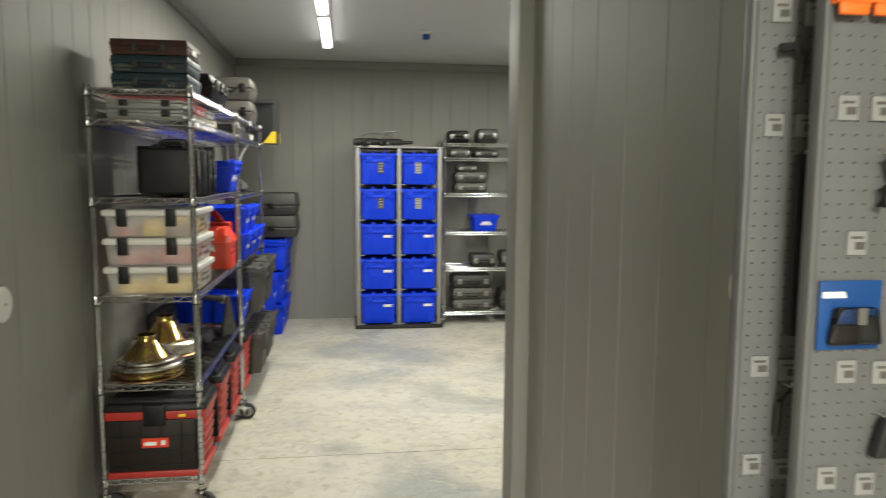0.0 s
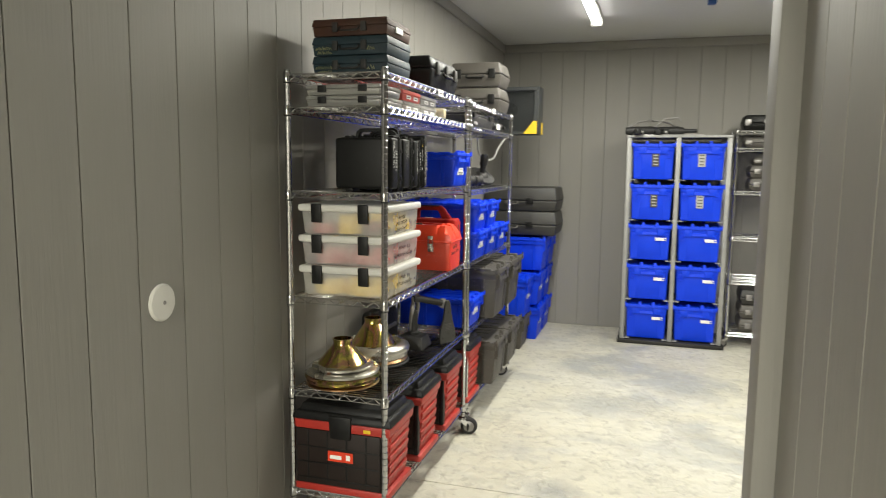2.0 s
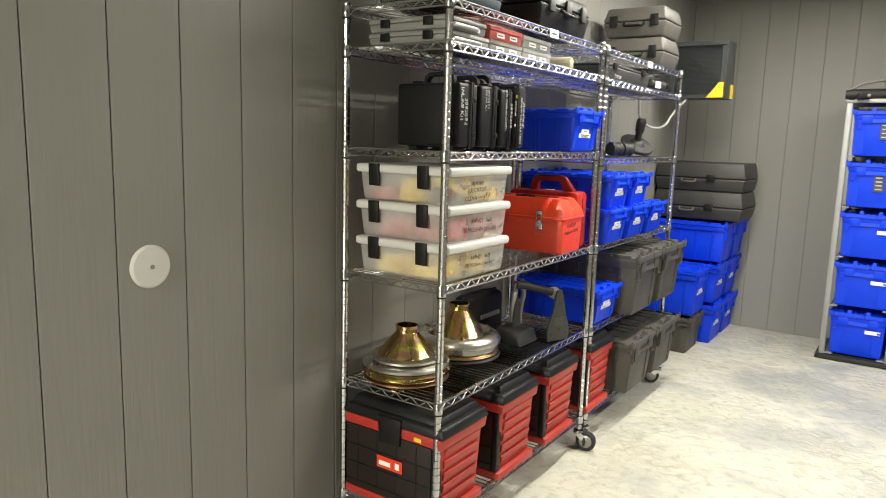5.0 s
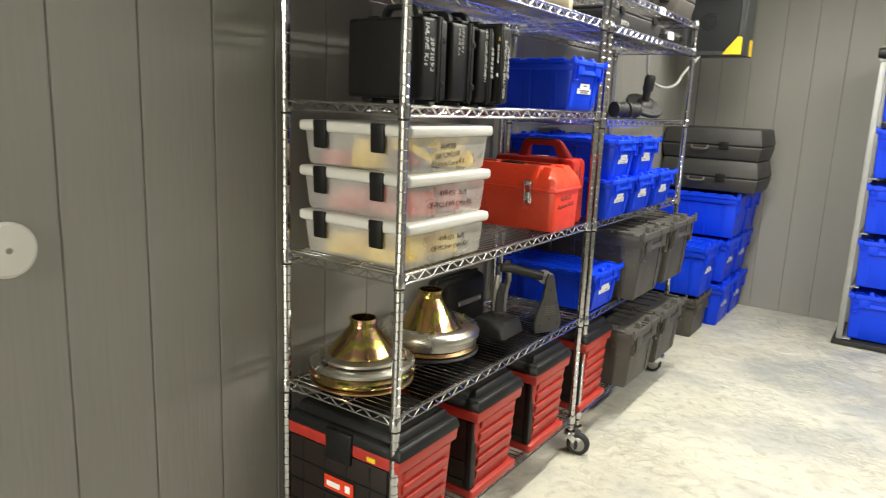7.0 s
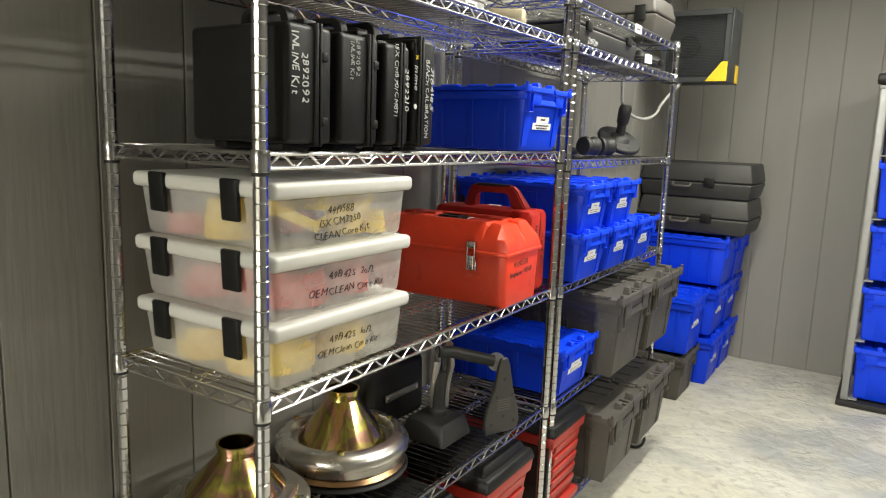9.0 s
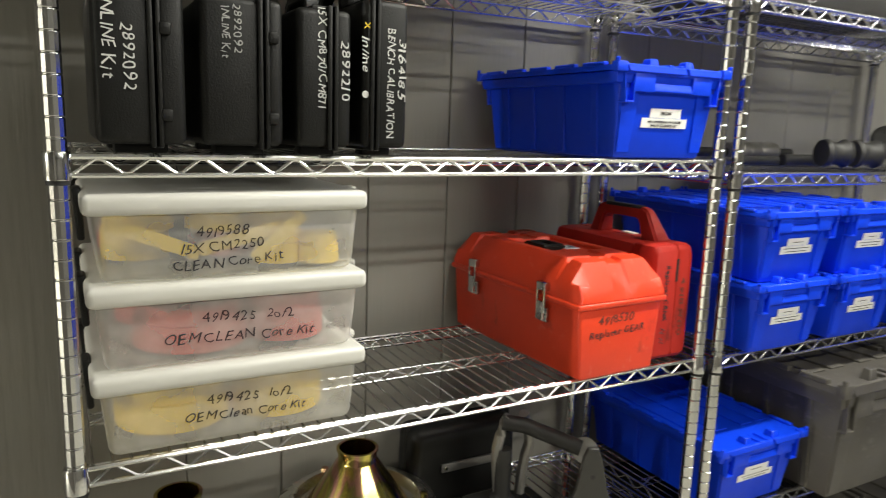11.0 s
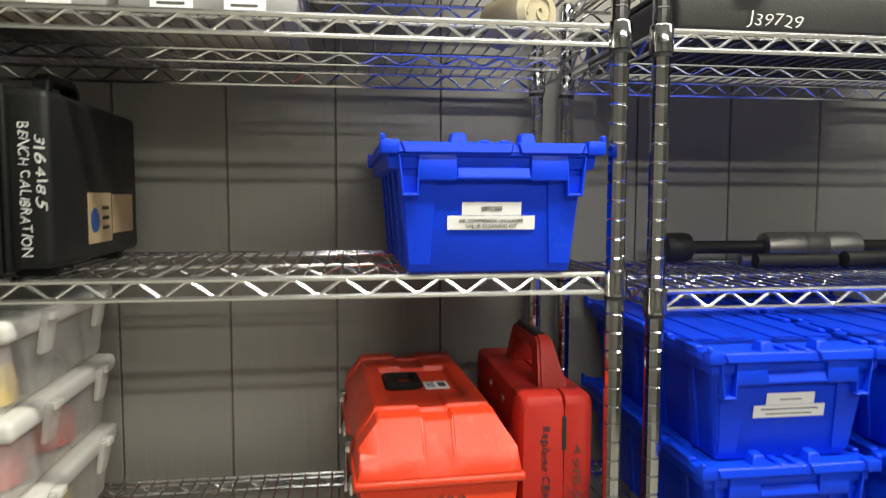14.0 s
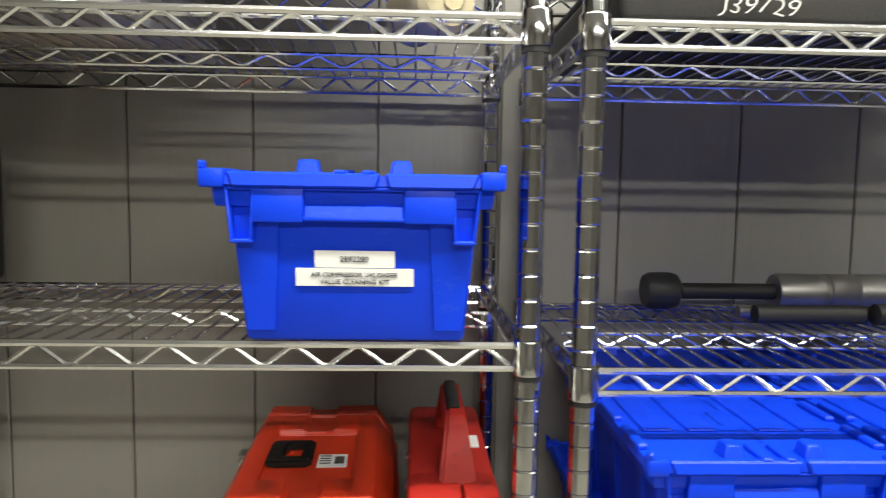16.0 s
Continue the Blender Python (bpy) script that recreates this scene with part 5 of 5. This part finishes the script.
# ---- fifth shelf: organisers ----
def organiser(y0, y1, z, h, material, label, latches=True, x0=0.05, x1=0.410):
    e = thing("parts_organiser", label, "organiser box", pose(0, 0, z), "parts organisers")
    part("tray", hull(bmesh.new(), (x0 + 0.004, x1 - 0.004, y0 + 0.004, y1 - 0.004), (x0, x1, y0, y1), 0, h * 0.6, 0.005), material, e)
    part("lid", hull(bmesh.new(), (x0 - 0.003, x1 + 0.003, y0 - 0.002, y1 + 0.002), (x0, x1, y0, y1), h * 0.6 + 0.0005, h - 0.0005, 0.005), material, e)
    for k in range(3):
        part("contents", block(x0 + 0.02 + 0.11 * k, x0 + 0.11 + 0.11 * k, y0 + 0.015, y1 - 0.02 - 0.03 * k, 0.003, h * (0.3 + 0.08 * k), 0.004), (GREYSTEEL, CASTIRON, TAN)[(k + int(y0 * 30)) % 3], e)
    if latches:
        for x in (x0 + 0.07, x1 - 0.07):
            part("latch", block(x - 0.018, x + 0.018, y0 - 0.008, y0 - 0.001, h * 0.28, h * 0.90, 0.002), BLACK, e, "black latch")
    for k in range(2):
        yy = y0 + (y1 - y0) * (0.3 + 0.4 * k)
        part("label", block(x1 + 0.0005, x1 + 0.0015, yy - 0.026, yy + 0.026, h * 0.16, h * 0.50), WHITE, e)
        part("print", block(x1 + 0.0016, x1 + 0.002, yy - 0.018, yy + 0.016, h * 0.28, h * 0.36), CASEGREY, e)
    return e


Z5 = L1[4] + 0.001
for k in range(2):
    organiser(0.045, 0.275 + 0.02 * (1 - k), Z5 + 0.0425 * k, 0.042, CLOUDY, "cloudy parts organiser with black latches on the wire shelf", True, 0.10)
    organiser(0.300, 0.525, Z5 + 0.0455 * k, 0.045, FROST if k == 0 else PINKRED, "clear parts organiser box with white label" if k == 0 else "red parts organiser box with white label", False)
    organiser(0.535, 0.760, Z5 + 0.044 * k, 0.0435, FROST, "clear parts organiser box with white labels", False)
roll = thing("cloth_roll", "tan cloth roll lying on the wire shelf", "cloth roll", pose(0.30, 1.075, Z5 + 0.037, 0, 0, 25))
part("roll", lathe(bmesh.new(), [(0.004, -0.055), (0.030, -0.055), (0.037, -0.045), (0.035, 0.0), (0.037, 0.045), (0.030, 0.055), (0.004, 0.055)], 20, m=pose(0, 0, 0, 90, 0, 90)), TAN, roll)
part("fold", tube(bmesh.new(), [(0.0565, 0.0022 * a * math.cos(a * 0.8), 0.0022 * a * math.sin(a * 0.8)) for a in range(13)], 0.0016, 5), TAN, roll)

jc = flat_case("black_tool_case", "flat black tool case with white marker number on the shelf", "tool case", pose(0.437, 1.56, L2[4] + 0.001), 0.60, 0.37, 0.075, DARKCASE, latches=2, seam=0.8, handle="", taper=0.008)
lettering("handwriting", "J39729", 0.024, facing_x(0.0012, -0.153, 0.010, -2), CHALK, jc, 0.06, 1.25, -0.0004)
wc = flat_case("small_tool_case", "small dark tool case with a white label", "tool case", pose(0.430, 2.10, L2[4] + 0.001), 0.28, 0.25, 0.062, DARKCASE, latches=2, handle="")
part("label", block(0.0, 0.0095, -0.125, -0.065, 0.012, 0.045), WHITE, wc, "white paper label")
for x, y, z in ((0.4535, 0.690, L1[5] - 0.016), (0.4535, 1.800, L2[5] - 0.016)):
    t = thing("shelf_tag", "small white paper tag clipped to the shelf edge", "label", pose(x, y, z), "shelf tags")
    part("paper", block(0.0, 0.0012, -0.035, 0.035, -0.014, 0.016), WHITE, t)
    part("print", block(0.0013, 0.0018, -0.022, 0.022, -0.004, 0.003), CASEGREY, t)


# ---- tools on the second unit's fourth shelf ----
def slide_hammer():
    z = L2[3] + 0.030
    e = thing("slide_hammer", "dark slide hammer puller lying on the wire shelf", "slide hammer", pose(0.10, 1.44, z))
    lay = pose(0, 0, 0, -90, 0, 0)
    part("knob", lathe(bmesh.new(), [(0.003, -0.026), (0.024, -0.026), (0.028, -0.019), (0.0285, 0.012), (0.026, 0.022), (0.018, 0.028), (0.003, 0.030)], 24, m=lay), CASTIRON, e, "black knob")
    part("shaft", lathe(bmesh.new(), [(0.003, 0.028), (0.0125, 0.030), (0.0125, 0.45), (0.003, 0.452)], 16, m=lay), CASTIRON, e)
    part("weight", lathe(bmesh.new(), [(0.013, 0.176), (0.026, 0.176), (0.0285, 0.181), (0.0285, 0.246), (0.026, 0.249), (0.026, 0.254), (0.0285, 0.257), (0.0285, 0.298), (0.026, 0.302), (0.0285, 0.308), (0.0285, 0.37), (0.013, 0.372)], 28, m=lay), GREYSTEEL, e, "worn grey steel weight")


slide_hammer()
for x, y0, y1, r, lab in ((0.165, 1.53, 1.80, 0.009, "thin black steel rod lying on the shelf"), (0.205, 1.535, 1.69, 0.013, "short dark steel tube lying on the shelf"), (0.215, 1.70, 1.86, 0.015, "dark steel tube lying on the shelf"), (0.175, 1.62, 1.86, 0.010, "grey steel rod lying on the shelf")):
    t = thing("steel_rod", lab, "rod", pose(x, y0, L2[3] + r + 0.0005), "steel rods")
    part("rod", lathe(bmesh.new(), [(r * 0.6, 0), (r, 0.001), (r, y1 - y0 - 0.001), (r * 0.6, y1 - y0)], 16, m=pose(0, 0, 0, -90, 0, 0)), CASTIRON if r > 0.0095 else GREYSTEEL, t)


def flange_tool():
    e = thing("flange_tool", "dark round flange tool with a tilted handle on the shelf", "flange tool", pose(0.30, 2.12, L2[3] + 0.061, 0, 34, -30))
    part("disc", lathe(bmesh.new(), [(0.004, -0.008), (0.092, -0.008), (0.094, -0.004), (0.094, 0.008), (0.090, 0.012), (0.044, 0.014), (0.034, 0.026), (0.022, 0.030), (0.004, 0.030)], 40), CASTIRON, e)
    for k in range(8):
        a = k * math.pi / 4
        part("hole", lathe(bmesh.new(), [(0.0065, 0), (0.0065, 0.0012), (0.001, 0.0012)], 12, 0.068 * math.cos(a), 0.068 * math.sin(a), Matrix.Translation((0, 0, 0.0126))), RUBBER, e)
    part("stem", lathe(bmesh.new(), [(0.003, 0.03), (0.020, 0.03), (0.019, 0.07), (0.025, 0.078), (0.027, 0.135), (0.021, 0.150), (0.003, 0.152)], 20, m=pose(0, 0, 0, 0, -22, 0)), CASTIRON, e, "dark grip stem")


flange_tool()
for xx, yy, lab in ((0.300, 1.790, "black rubber bushing lying on the shelf"), (0.325, 1.885, "black rubber bushing beside another")):
    t = thing("bushing", lab, "bushing", pose(xx, yy, L2[3] + 0.038), "bushings")
    part("ring", lathe(bmesh.new(), [(0.012, -0.036), (0.034, -0.036), (0.037, -0.026), (0.029, -0.012), (0.029, 0.014), (0.037, 0.026), (0.034, 0.036), (0.012, 0.036)], 28, m=pose(0, 0, 0, 0, 90, 70)), CASTIRON, t)

# ---- charcoal cases on the floor stack ----
for k, z in enumerate((0.909, 1.114)):
    e = flat_case("long_case", "long charcoal plastic case on top of the blue containers", "tool case", pose(0.322, 3.40, z, 0, 0, -90), 0.636, 0.46, 0.203, DARKCASE, "long charcoal cases", seam=0.45, latches=0, handle="")
    bm = bmesh.new()
    arch(bm, (0.0, -0.115, 0.085), (0.0, -0.015, 0.085), 0.030, 0.008, axis=(0.7, 0, -0.7))
    part("handle", bm, CASEGREY, e, "grey carrying handle")
    part("latch", block(-0.01, 0.008, 0.055, 0.115, 0.065, 0.115, 0.006), BLACK, e)


# ---- unit heater and its cable ----
def heater():
    x0, x1, y0, y1, z0, z1 = 0.13, 0.490, 3.21, 3.44, 1.752, 2.130
    e = thing("unit_heater", "grey enamelled unit heater with mesh grille fixed to the wall", "heater", pose(0, 0, 0))
    part("back_box", block(x0 + 0.01, x1 - 0.004, y0 + 0.06, y1, z0, z1, 0.004), HEATER, e)
    part("side_panel", block(x1 - 0.003, x1 + 0.004, y0 - 0.002, y1, z0 - 0.002, z1 + 0.002, 0.002), HEATER, e)
    for a, b, c, d in ((x0, x1 - 0.004, z1 - 0.03, z1), (x0, x1 - 0.004, z0, z0 + 0.025), (x0, x0 + 0.025, z0 + 0.026, z1 - 0.031), (x1 - 0.032, x1 - 0.0035, z0 + 0.026, z1 - 0.031)):
        part("frame", block(a, b, y0, y0 + 0.06, c, d, 0.002, 1), HEATER, e)
    bm = bmesh.new()
    for k in range(40):
        z = z0 + 0.03 + (z1 - z0 - 0.065) * k / 39
        tube(bm, [(x0 + 0.02, y0 + 0.006, z), (x1 - 0.03, y0 + 0.006, z)], 0.0012, 4)
    for k in range(26):
        x = x0 + 0.028 + (x1 - x0 - 0.065) * k / 25
        tube(bm, [(x, y0 + 0.008, z0 + 0.02), (x, y0 + 0.008, z1 - 0.025)], 0.0012, 4)
    tagged(part("grille", bm, HEATER, e, "fine steel mesh grille"), kind="stuff")
    part("motor", lathe(bmesh.new(), [(0.005, 0), (0.05, 0), (0.055, 0.02), (0.055, 0.035), (0.005, 0.035)], 24, m=Matrix.Translation((0.27, y0 + 0.058, 1.95)) @ pose(0, 0, 0, 90, 0, 0)), CASTIRON, e, "dark fan motor")
    bm = bmesh.new()
    prism(bm, [(x1 - 0.115, z0 + 0.004), (x1 - 0.006, z0 + 0.004), (x1 - 0.006, z0 + 0.105), (x1 - 0.036, z0 + 0.105)], 0.002, Matrix.Translation((0, y0 - 0.0025, 0)))
    part("warning_corner", bm, YELLOW, e, "yellow warning corner")
    part("warning_corner", block(x1 + 0.0045, x1 + 0.006, y0 + 0.15, y1 - 0.004, z0 + 0.004, z0 + 0.10), YELLOW, e, "yellow warning corner")
    for z in (z0 + 0.06, z1 - 0.06):
        part("bracket", block(0.0, x0 + 0.012, y0 + 0.10, y0 + 0.14, z - 0.012, z + 0.012, 0.002), HEATER, e, "wall bracket arm")
    bm = bmesh.new()
    pts = [(0.006, 2.375, 1.93), (0.07, 2.38, 1.925), (0.15, 2.385, 1.89), (0.19, 2.395, 1.80), (0.2, 2.402, 1.70)] + [(0.2, 2.72 - 0.31 * math.cos(a), 1.63 - 0.095 * math.sin(a)) for a in [math.pi * i / 16 for i in range(1, 16)]] + [(0.21, 3.10, 1.66), (0.23, 3.20, 1.72), (0.24, 3.25, 1.756)]
    tube(bm, pts, 0.0075, 10)
    part("cable", bm, CABLE, e, "pale grey flexible cable")


heater()

# ---- rack top tools, third unit's load ----


def drill_tool(x, y, turn, k):
    e = thing("air_tool", "dark hand tool with metal fittings lying on the rack", "hand tool", pose(x, y, 1.758, 0, 0, turn) @ Matrix.Diagonal((1.4, 1.4, 1.5, 1)), "hand tools on rack")
    part("barrel", lathe(bmesh.new(), [(0.004, -0.13), (0.018, -0.13), (0.024, -0.10), (0.026, 0.02), (0.020, 0.05), (0.012, 0.06), (0.010, 0.13), (0.003, 0.132)], 18, m=Matrix.Translation((0, 0, 0.0265)) @ pose(0, 0, 0, 0, 90, 0)), CASTIRON, e)
    part("grip", hull(bmesh.new(), (-0.09, -0.05, -0.12, -0.02), (-0.08, -0.05, -0.12, -0.02), 0.002, 0.034, 0.006), BLACK, e)
    part("trigger", block(-0.045, -0.03, -0.05, -0.02, 0.012, 0.026, 0.002), GREYSTEEL, e)
    bm = bmesh.new()
    tube(bm, [(-0.12, 0.0, 0.045), (-0.06, 0.01, 0.075 + 0.02 * k), (0.02, 0.012, 0.088 + 0.012 * k), (0.03, 0.02, 0.082)], 0.005, 8)
    part("lever", bm, GREYSTEEL, e)


for k, (x, y, turn) in enumerate(((1.34, 3.70, 8), (1.55, 3.74, -14), (1.42, 3.84, 170))):
    drill_tool(x, y, turn, k % 2)
tray = link("steel_strip", block(-0.28, 0.28, -0.02, 0.02, 0, 0.008, 0.002), GREYSTEEL)
tray.matrix_basis = pose(1.50, 3.635, 1.7575, 0, 0, 1)
tagged(tray, "long flat steel strip lying on the rack top", "steel strip")

for x, z, w, h, d, material, lab in (
        (2.185, L3[5], 0.22, 0.125, 0.25, BLACK, "black tool case on the top wire shelf"), (2.475, L3[5], 0.22, 0.145, 0.25, DARKCASE, "charcoal tool case on the top wire shelf"),
        (2.20, L3[4], 0.22, 0.085, 0.26, CASEGREY, "grey flat case on the wire shelf"), (2.46, L3[4], 0.25, 0.075, 0.26, DARKCASE, "charcoal flat case on the wire shelf"),
        (2.31, L3[3], 0.33, 0.105, 0.28, CASEGREY, "grey tool case low in a stack"), (2.31, L3[3] + 0.106, 0.33, 0.105, 0.28, CASEGREY, "grey tool case in a stack"), (2.27, L3[3] + 0.212, 0.20, 0.06, 0.20, CASEGREY, "small grey case on top of a stack"),
        (2.45, L3[1], 0.26, 0.13, 0.25, DARKCASE, "charcoal tool case on the low wire shelf"), (2.73, L3[1], 0.22, 0.16, 0.25, DARKCASE, "charcoal tool case further along the low shelf"),
        (2.34, L3[0], 0.42, 0.115, 0.30, CASEGREY, "grey tool case on the bottom wire shelf"), (2.34, L3[0] + 0.116, 0.42, 0.115, 0.30, CASEGREY, "grey tool case stacked on another"), (2.34, L3[0] + 0.232, 0.42, 0.13, 0.30, DARKCASE, "charcoal tool case on top of grey cases"),
        (2.82, L3[0], 0.40, 0.20, 0.30, DARKCASE, "large charcoal case on the bottom shelf")):
    flat_case("tool_case", lab, "tool case", pose(x, 3.735, z + 0.001, 0, 0, -90), w, d, h, material, "cases on the end unit", latches=2, latch_mat=GREYSTEEL, handle="front" if h > 0.1 else "")
container("small blue plastic container on the wire shelf", pose(2.47, 3.92, L3[2] + 0.001, 0, 0, -90), 0.28, 0.32, 0.17)

# ---- smoke detector ----
sd = thing("smoke_detector", "small white and blue detector on the ceiling", "detector", pose(1.724, 2.57, CEIL), "")
part("base", block(-0.045, 0.045, -0.045, 0.045, -0.022, -0.0005, 0.005), LIDWHITE, sd)
part("sensor", block(-0.028, 0.028, -0.03, 0.03, -0.062, -0.023, 0.008), CARDBLUE, sd, "blue sensor body")


# ---- hinged pegboard panels in the passage ----
def peg_panel(x0, y, seed, hang):
    x1 = CORNER_X - 0.004
    e = thing("pegboard_panel", "grey perforated display panel with white tags hinged to the wall", "display panel", pose(x0, y, 0), "pegboard panels")
    W = x1 - x0
    part("sheet", block(0, W, 0, 0.010, 0.70, 2.15, 0.002), PEG, e)
    part("edge_strip", block(-0.004, 0.0035, -0.003, 0.013, 0.69, 2.16, 0.002), PEG, e, "folded grey edge strip")
    bm = bmesh.new()
    z = 0.72
    while z < 2.14:
        x = 0.010
        while x < W - 0.005:
            bm.faces.new([bm.verts.new((x + dx, -0.0006, z + dz)) for dx, dz in ((-0.0012, -0.0008), (0.0012, -0.0008), (0.0012, 0.0008), (-0.0012, 0.0008))])
            x += 0.0127
        z += 0.0127
    tagged(part("holes", bm, RUBBER, e, "rows of peg holes"), kind="stuff")
    for z in (0.9, 1.9):
        part("hinge", block(W - 0.03, W + 0.002, -0.008, 0.018, z - 0.03, z + 0.03, 0.003), STEEL, e)
    for cx, cz in hang:
        t = part("price_tag", block(cx - 0.010, cx + 0.010, -0.003, -0.0008, cz - 0.011, cz + 0.011), TAGGREY, e, "pale price tag")
        part("print", block(cx - 0.002, cx + 0.008, -0.0036, -0.0031, cz - 0.006, cz + 0.001), CASEGREY, t)
        part("print", block(cx - 0.006, cx + 0.006, -0.0036, -0.0031, cz + 0.004, cz + 0.0065), CASEGREY, t)
    return e


peg_panel(1.502, -2.420, 1, ((0.027, 1.658), (0.064, 1.656), (0.025, 1.546), (0.060, 1.546), (0.024, 1.297), (0.057, 1.292), (0.021, 1.191), (0.055, 1.184), (0.024, 1.08)))
peg_panel(1.530, -2.490, 2, ((0.024, 1.557), (0.058, 1.557), (0.042, 1.433), (0.040, 1.310), (0.078, 1.308), (0.027, 1.205), (0.068, 1.197), (0.03, 1.08)))


def hung(name, label, cat, x, y, z, build, material):
    e = thing(name, label, cat, pose(x, y, z), "")
    part("hook", tube(bmesh.new(), [(0, 0.006, 0.005), (0, -0.012, 0.005), (0, -0.014, 0.010)], 0.0012, 6), STEEL, e, "steel peg hook")
    part("item", build, material, e)
    return e


hung("ratchet", "small black hand tool hanging on the pegboard", "hand tool", 1.535, -2.421, 1.620, tube(bmesh.new(), [(-0.012, -0.012, 0.0), (0.004, -0.012, 0.002), (0.012, -0.012, -0.006), (0.010, -0.012, -0.022), (0.010, -0.012, -0.034)], 0.0045, 8), CASTIRON)
hung("pry_bar", "long flat black bar hanging on the pegboard", "pry bar", 1.556, -2.421, 1.511, block(-0.010, 0.010, -0.016, -0.007, -0.180, 0.006, 0.003), RUBBER)
hung("pliers", "black pliers hanging on the pegboard", "pliers", 1.556, -2.421, 1.272, tube(bmesh.new(), [(-0.014, -0.012, -0.045), (-0.012, -0.012, -0.01), (0.0, -0.012, 0.002), (0.012, -0.012, -0.01), (0.014, -0.012, -0.045)], 0.0035, 8), CASTIRON)
sg = thing("safety_glasses", "orange tinted safety glasses hanging on the pegboard", "safety glasses", pose(1.563, -2.491, 1.645))
for s in (-1, 1):
    part("lens", hull(bmesh.new(), (-0.014 + s * 0.017, 0.014 + s * 0.017, -0.014, -0.009), (-0.015 + s * 0.017, 0.015 + s * 0.017, -0.014, -0.009), -0.008, 0.003, 0.002), ORANGE, sg, "orange lens")
part("bridge", block(-0.034, 0.034, -0.013, 0.0, 0.003, 0.007, 0.001), ORANGE, sg)
bp = thing("blister_pack", "blue carded blister pack with dark parts hanging", "packaging", pose(1.568, -2.491, 1.394))
part("card", block(-0.032, 0.032, -0.004, -0.001, -0.062, 0.004, 0.001), CARDBLUE, bp)
part("blister", hull(bmesh.new(), (-0.026, 0.028, -0.016, -0.0045), (-0.020, 0.022, -0.016, -0.0045), -0.056, -0.020, 0.004), CLEAR, bp, "clear blister")
part("contents", hull(bmesh.new(), (-0.024, 0.006, -0.012, -0.0046), (-0.018, 0.006, -0.012, -0.0046), -0.055, -0.036, 0.004), SMOKE, bp, "brown pads")
part("contents", hull(bmesh.new(), (0.002, 0.027, -0.015, -0.0046), (0.006, 0.022, -0.013, -0.0046), -0.054, -0.028, 0.005), RUBBER, bp, "dark rubber part")
part("clip", block(0.0, 0.009, -0.0165, -0.0150, -0.036, -0.020, 0.0006, 1), ALU, bp, "bright metal clip")
# reflection on the plastic film, laid on as a white strip
part("film_glint", hull(bmesh.new(), (-0.030, -0.006, -0.0062, -0.0045), (-0.030, -0.008, -0.0062, -0.0045), -0.012, -0.006), WHITE, bp, "white strip in place of a reflection on the film")
hung("socket_tool", "small dark tool in a clear bag on the pegboard", "hand tool", 1.593, -2.491, 1.512, tube(bmesh.new(), [(0.0, -0.012, 0.0), (0.006, -0.012, -0.018), (-0.004, -0.012, -0.030), (-0.006, -0.012, -0.045)], 0.006, 8), CASTIRON)
hung("clamp", "dark clamp hanging on the pegboard", "clamp", 1.608, -2.491, 1.262, hull(bmesh.new(), (-0.014, 0.012, -0.018, -0.006), (-0.004, 0.008, -0.018, -0.006), -0.034, 0.004, 0.003), RUBBER)
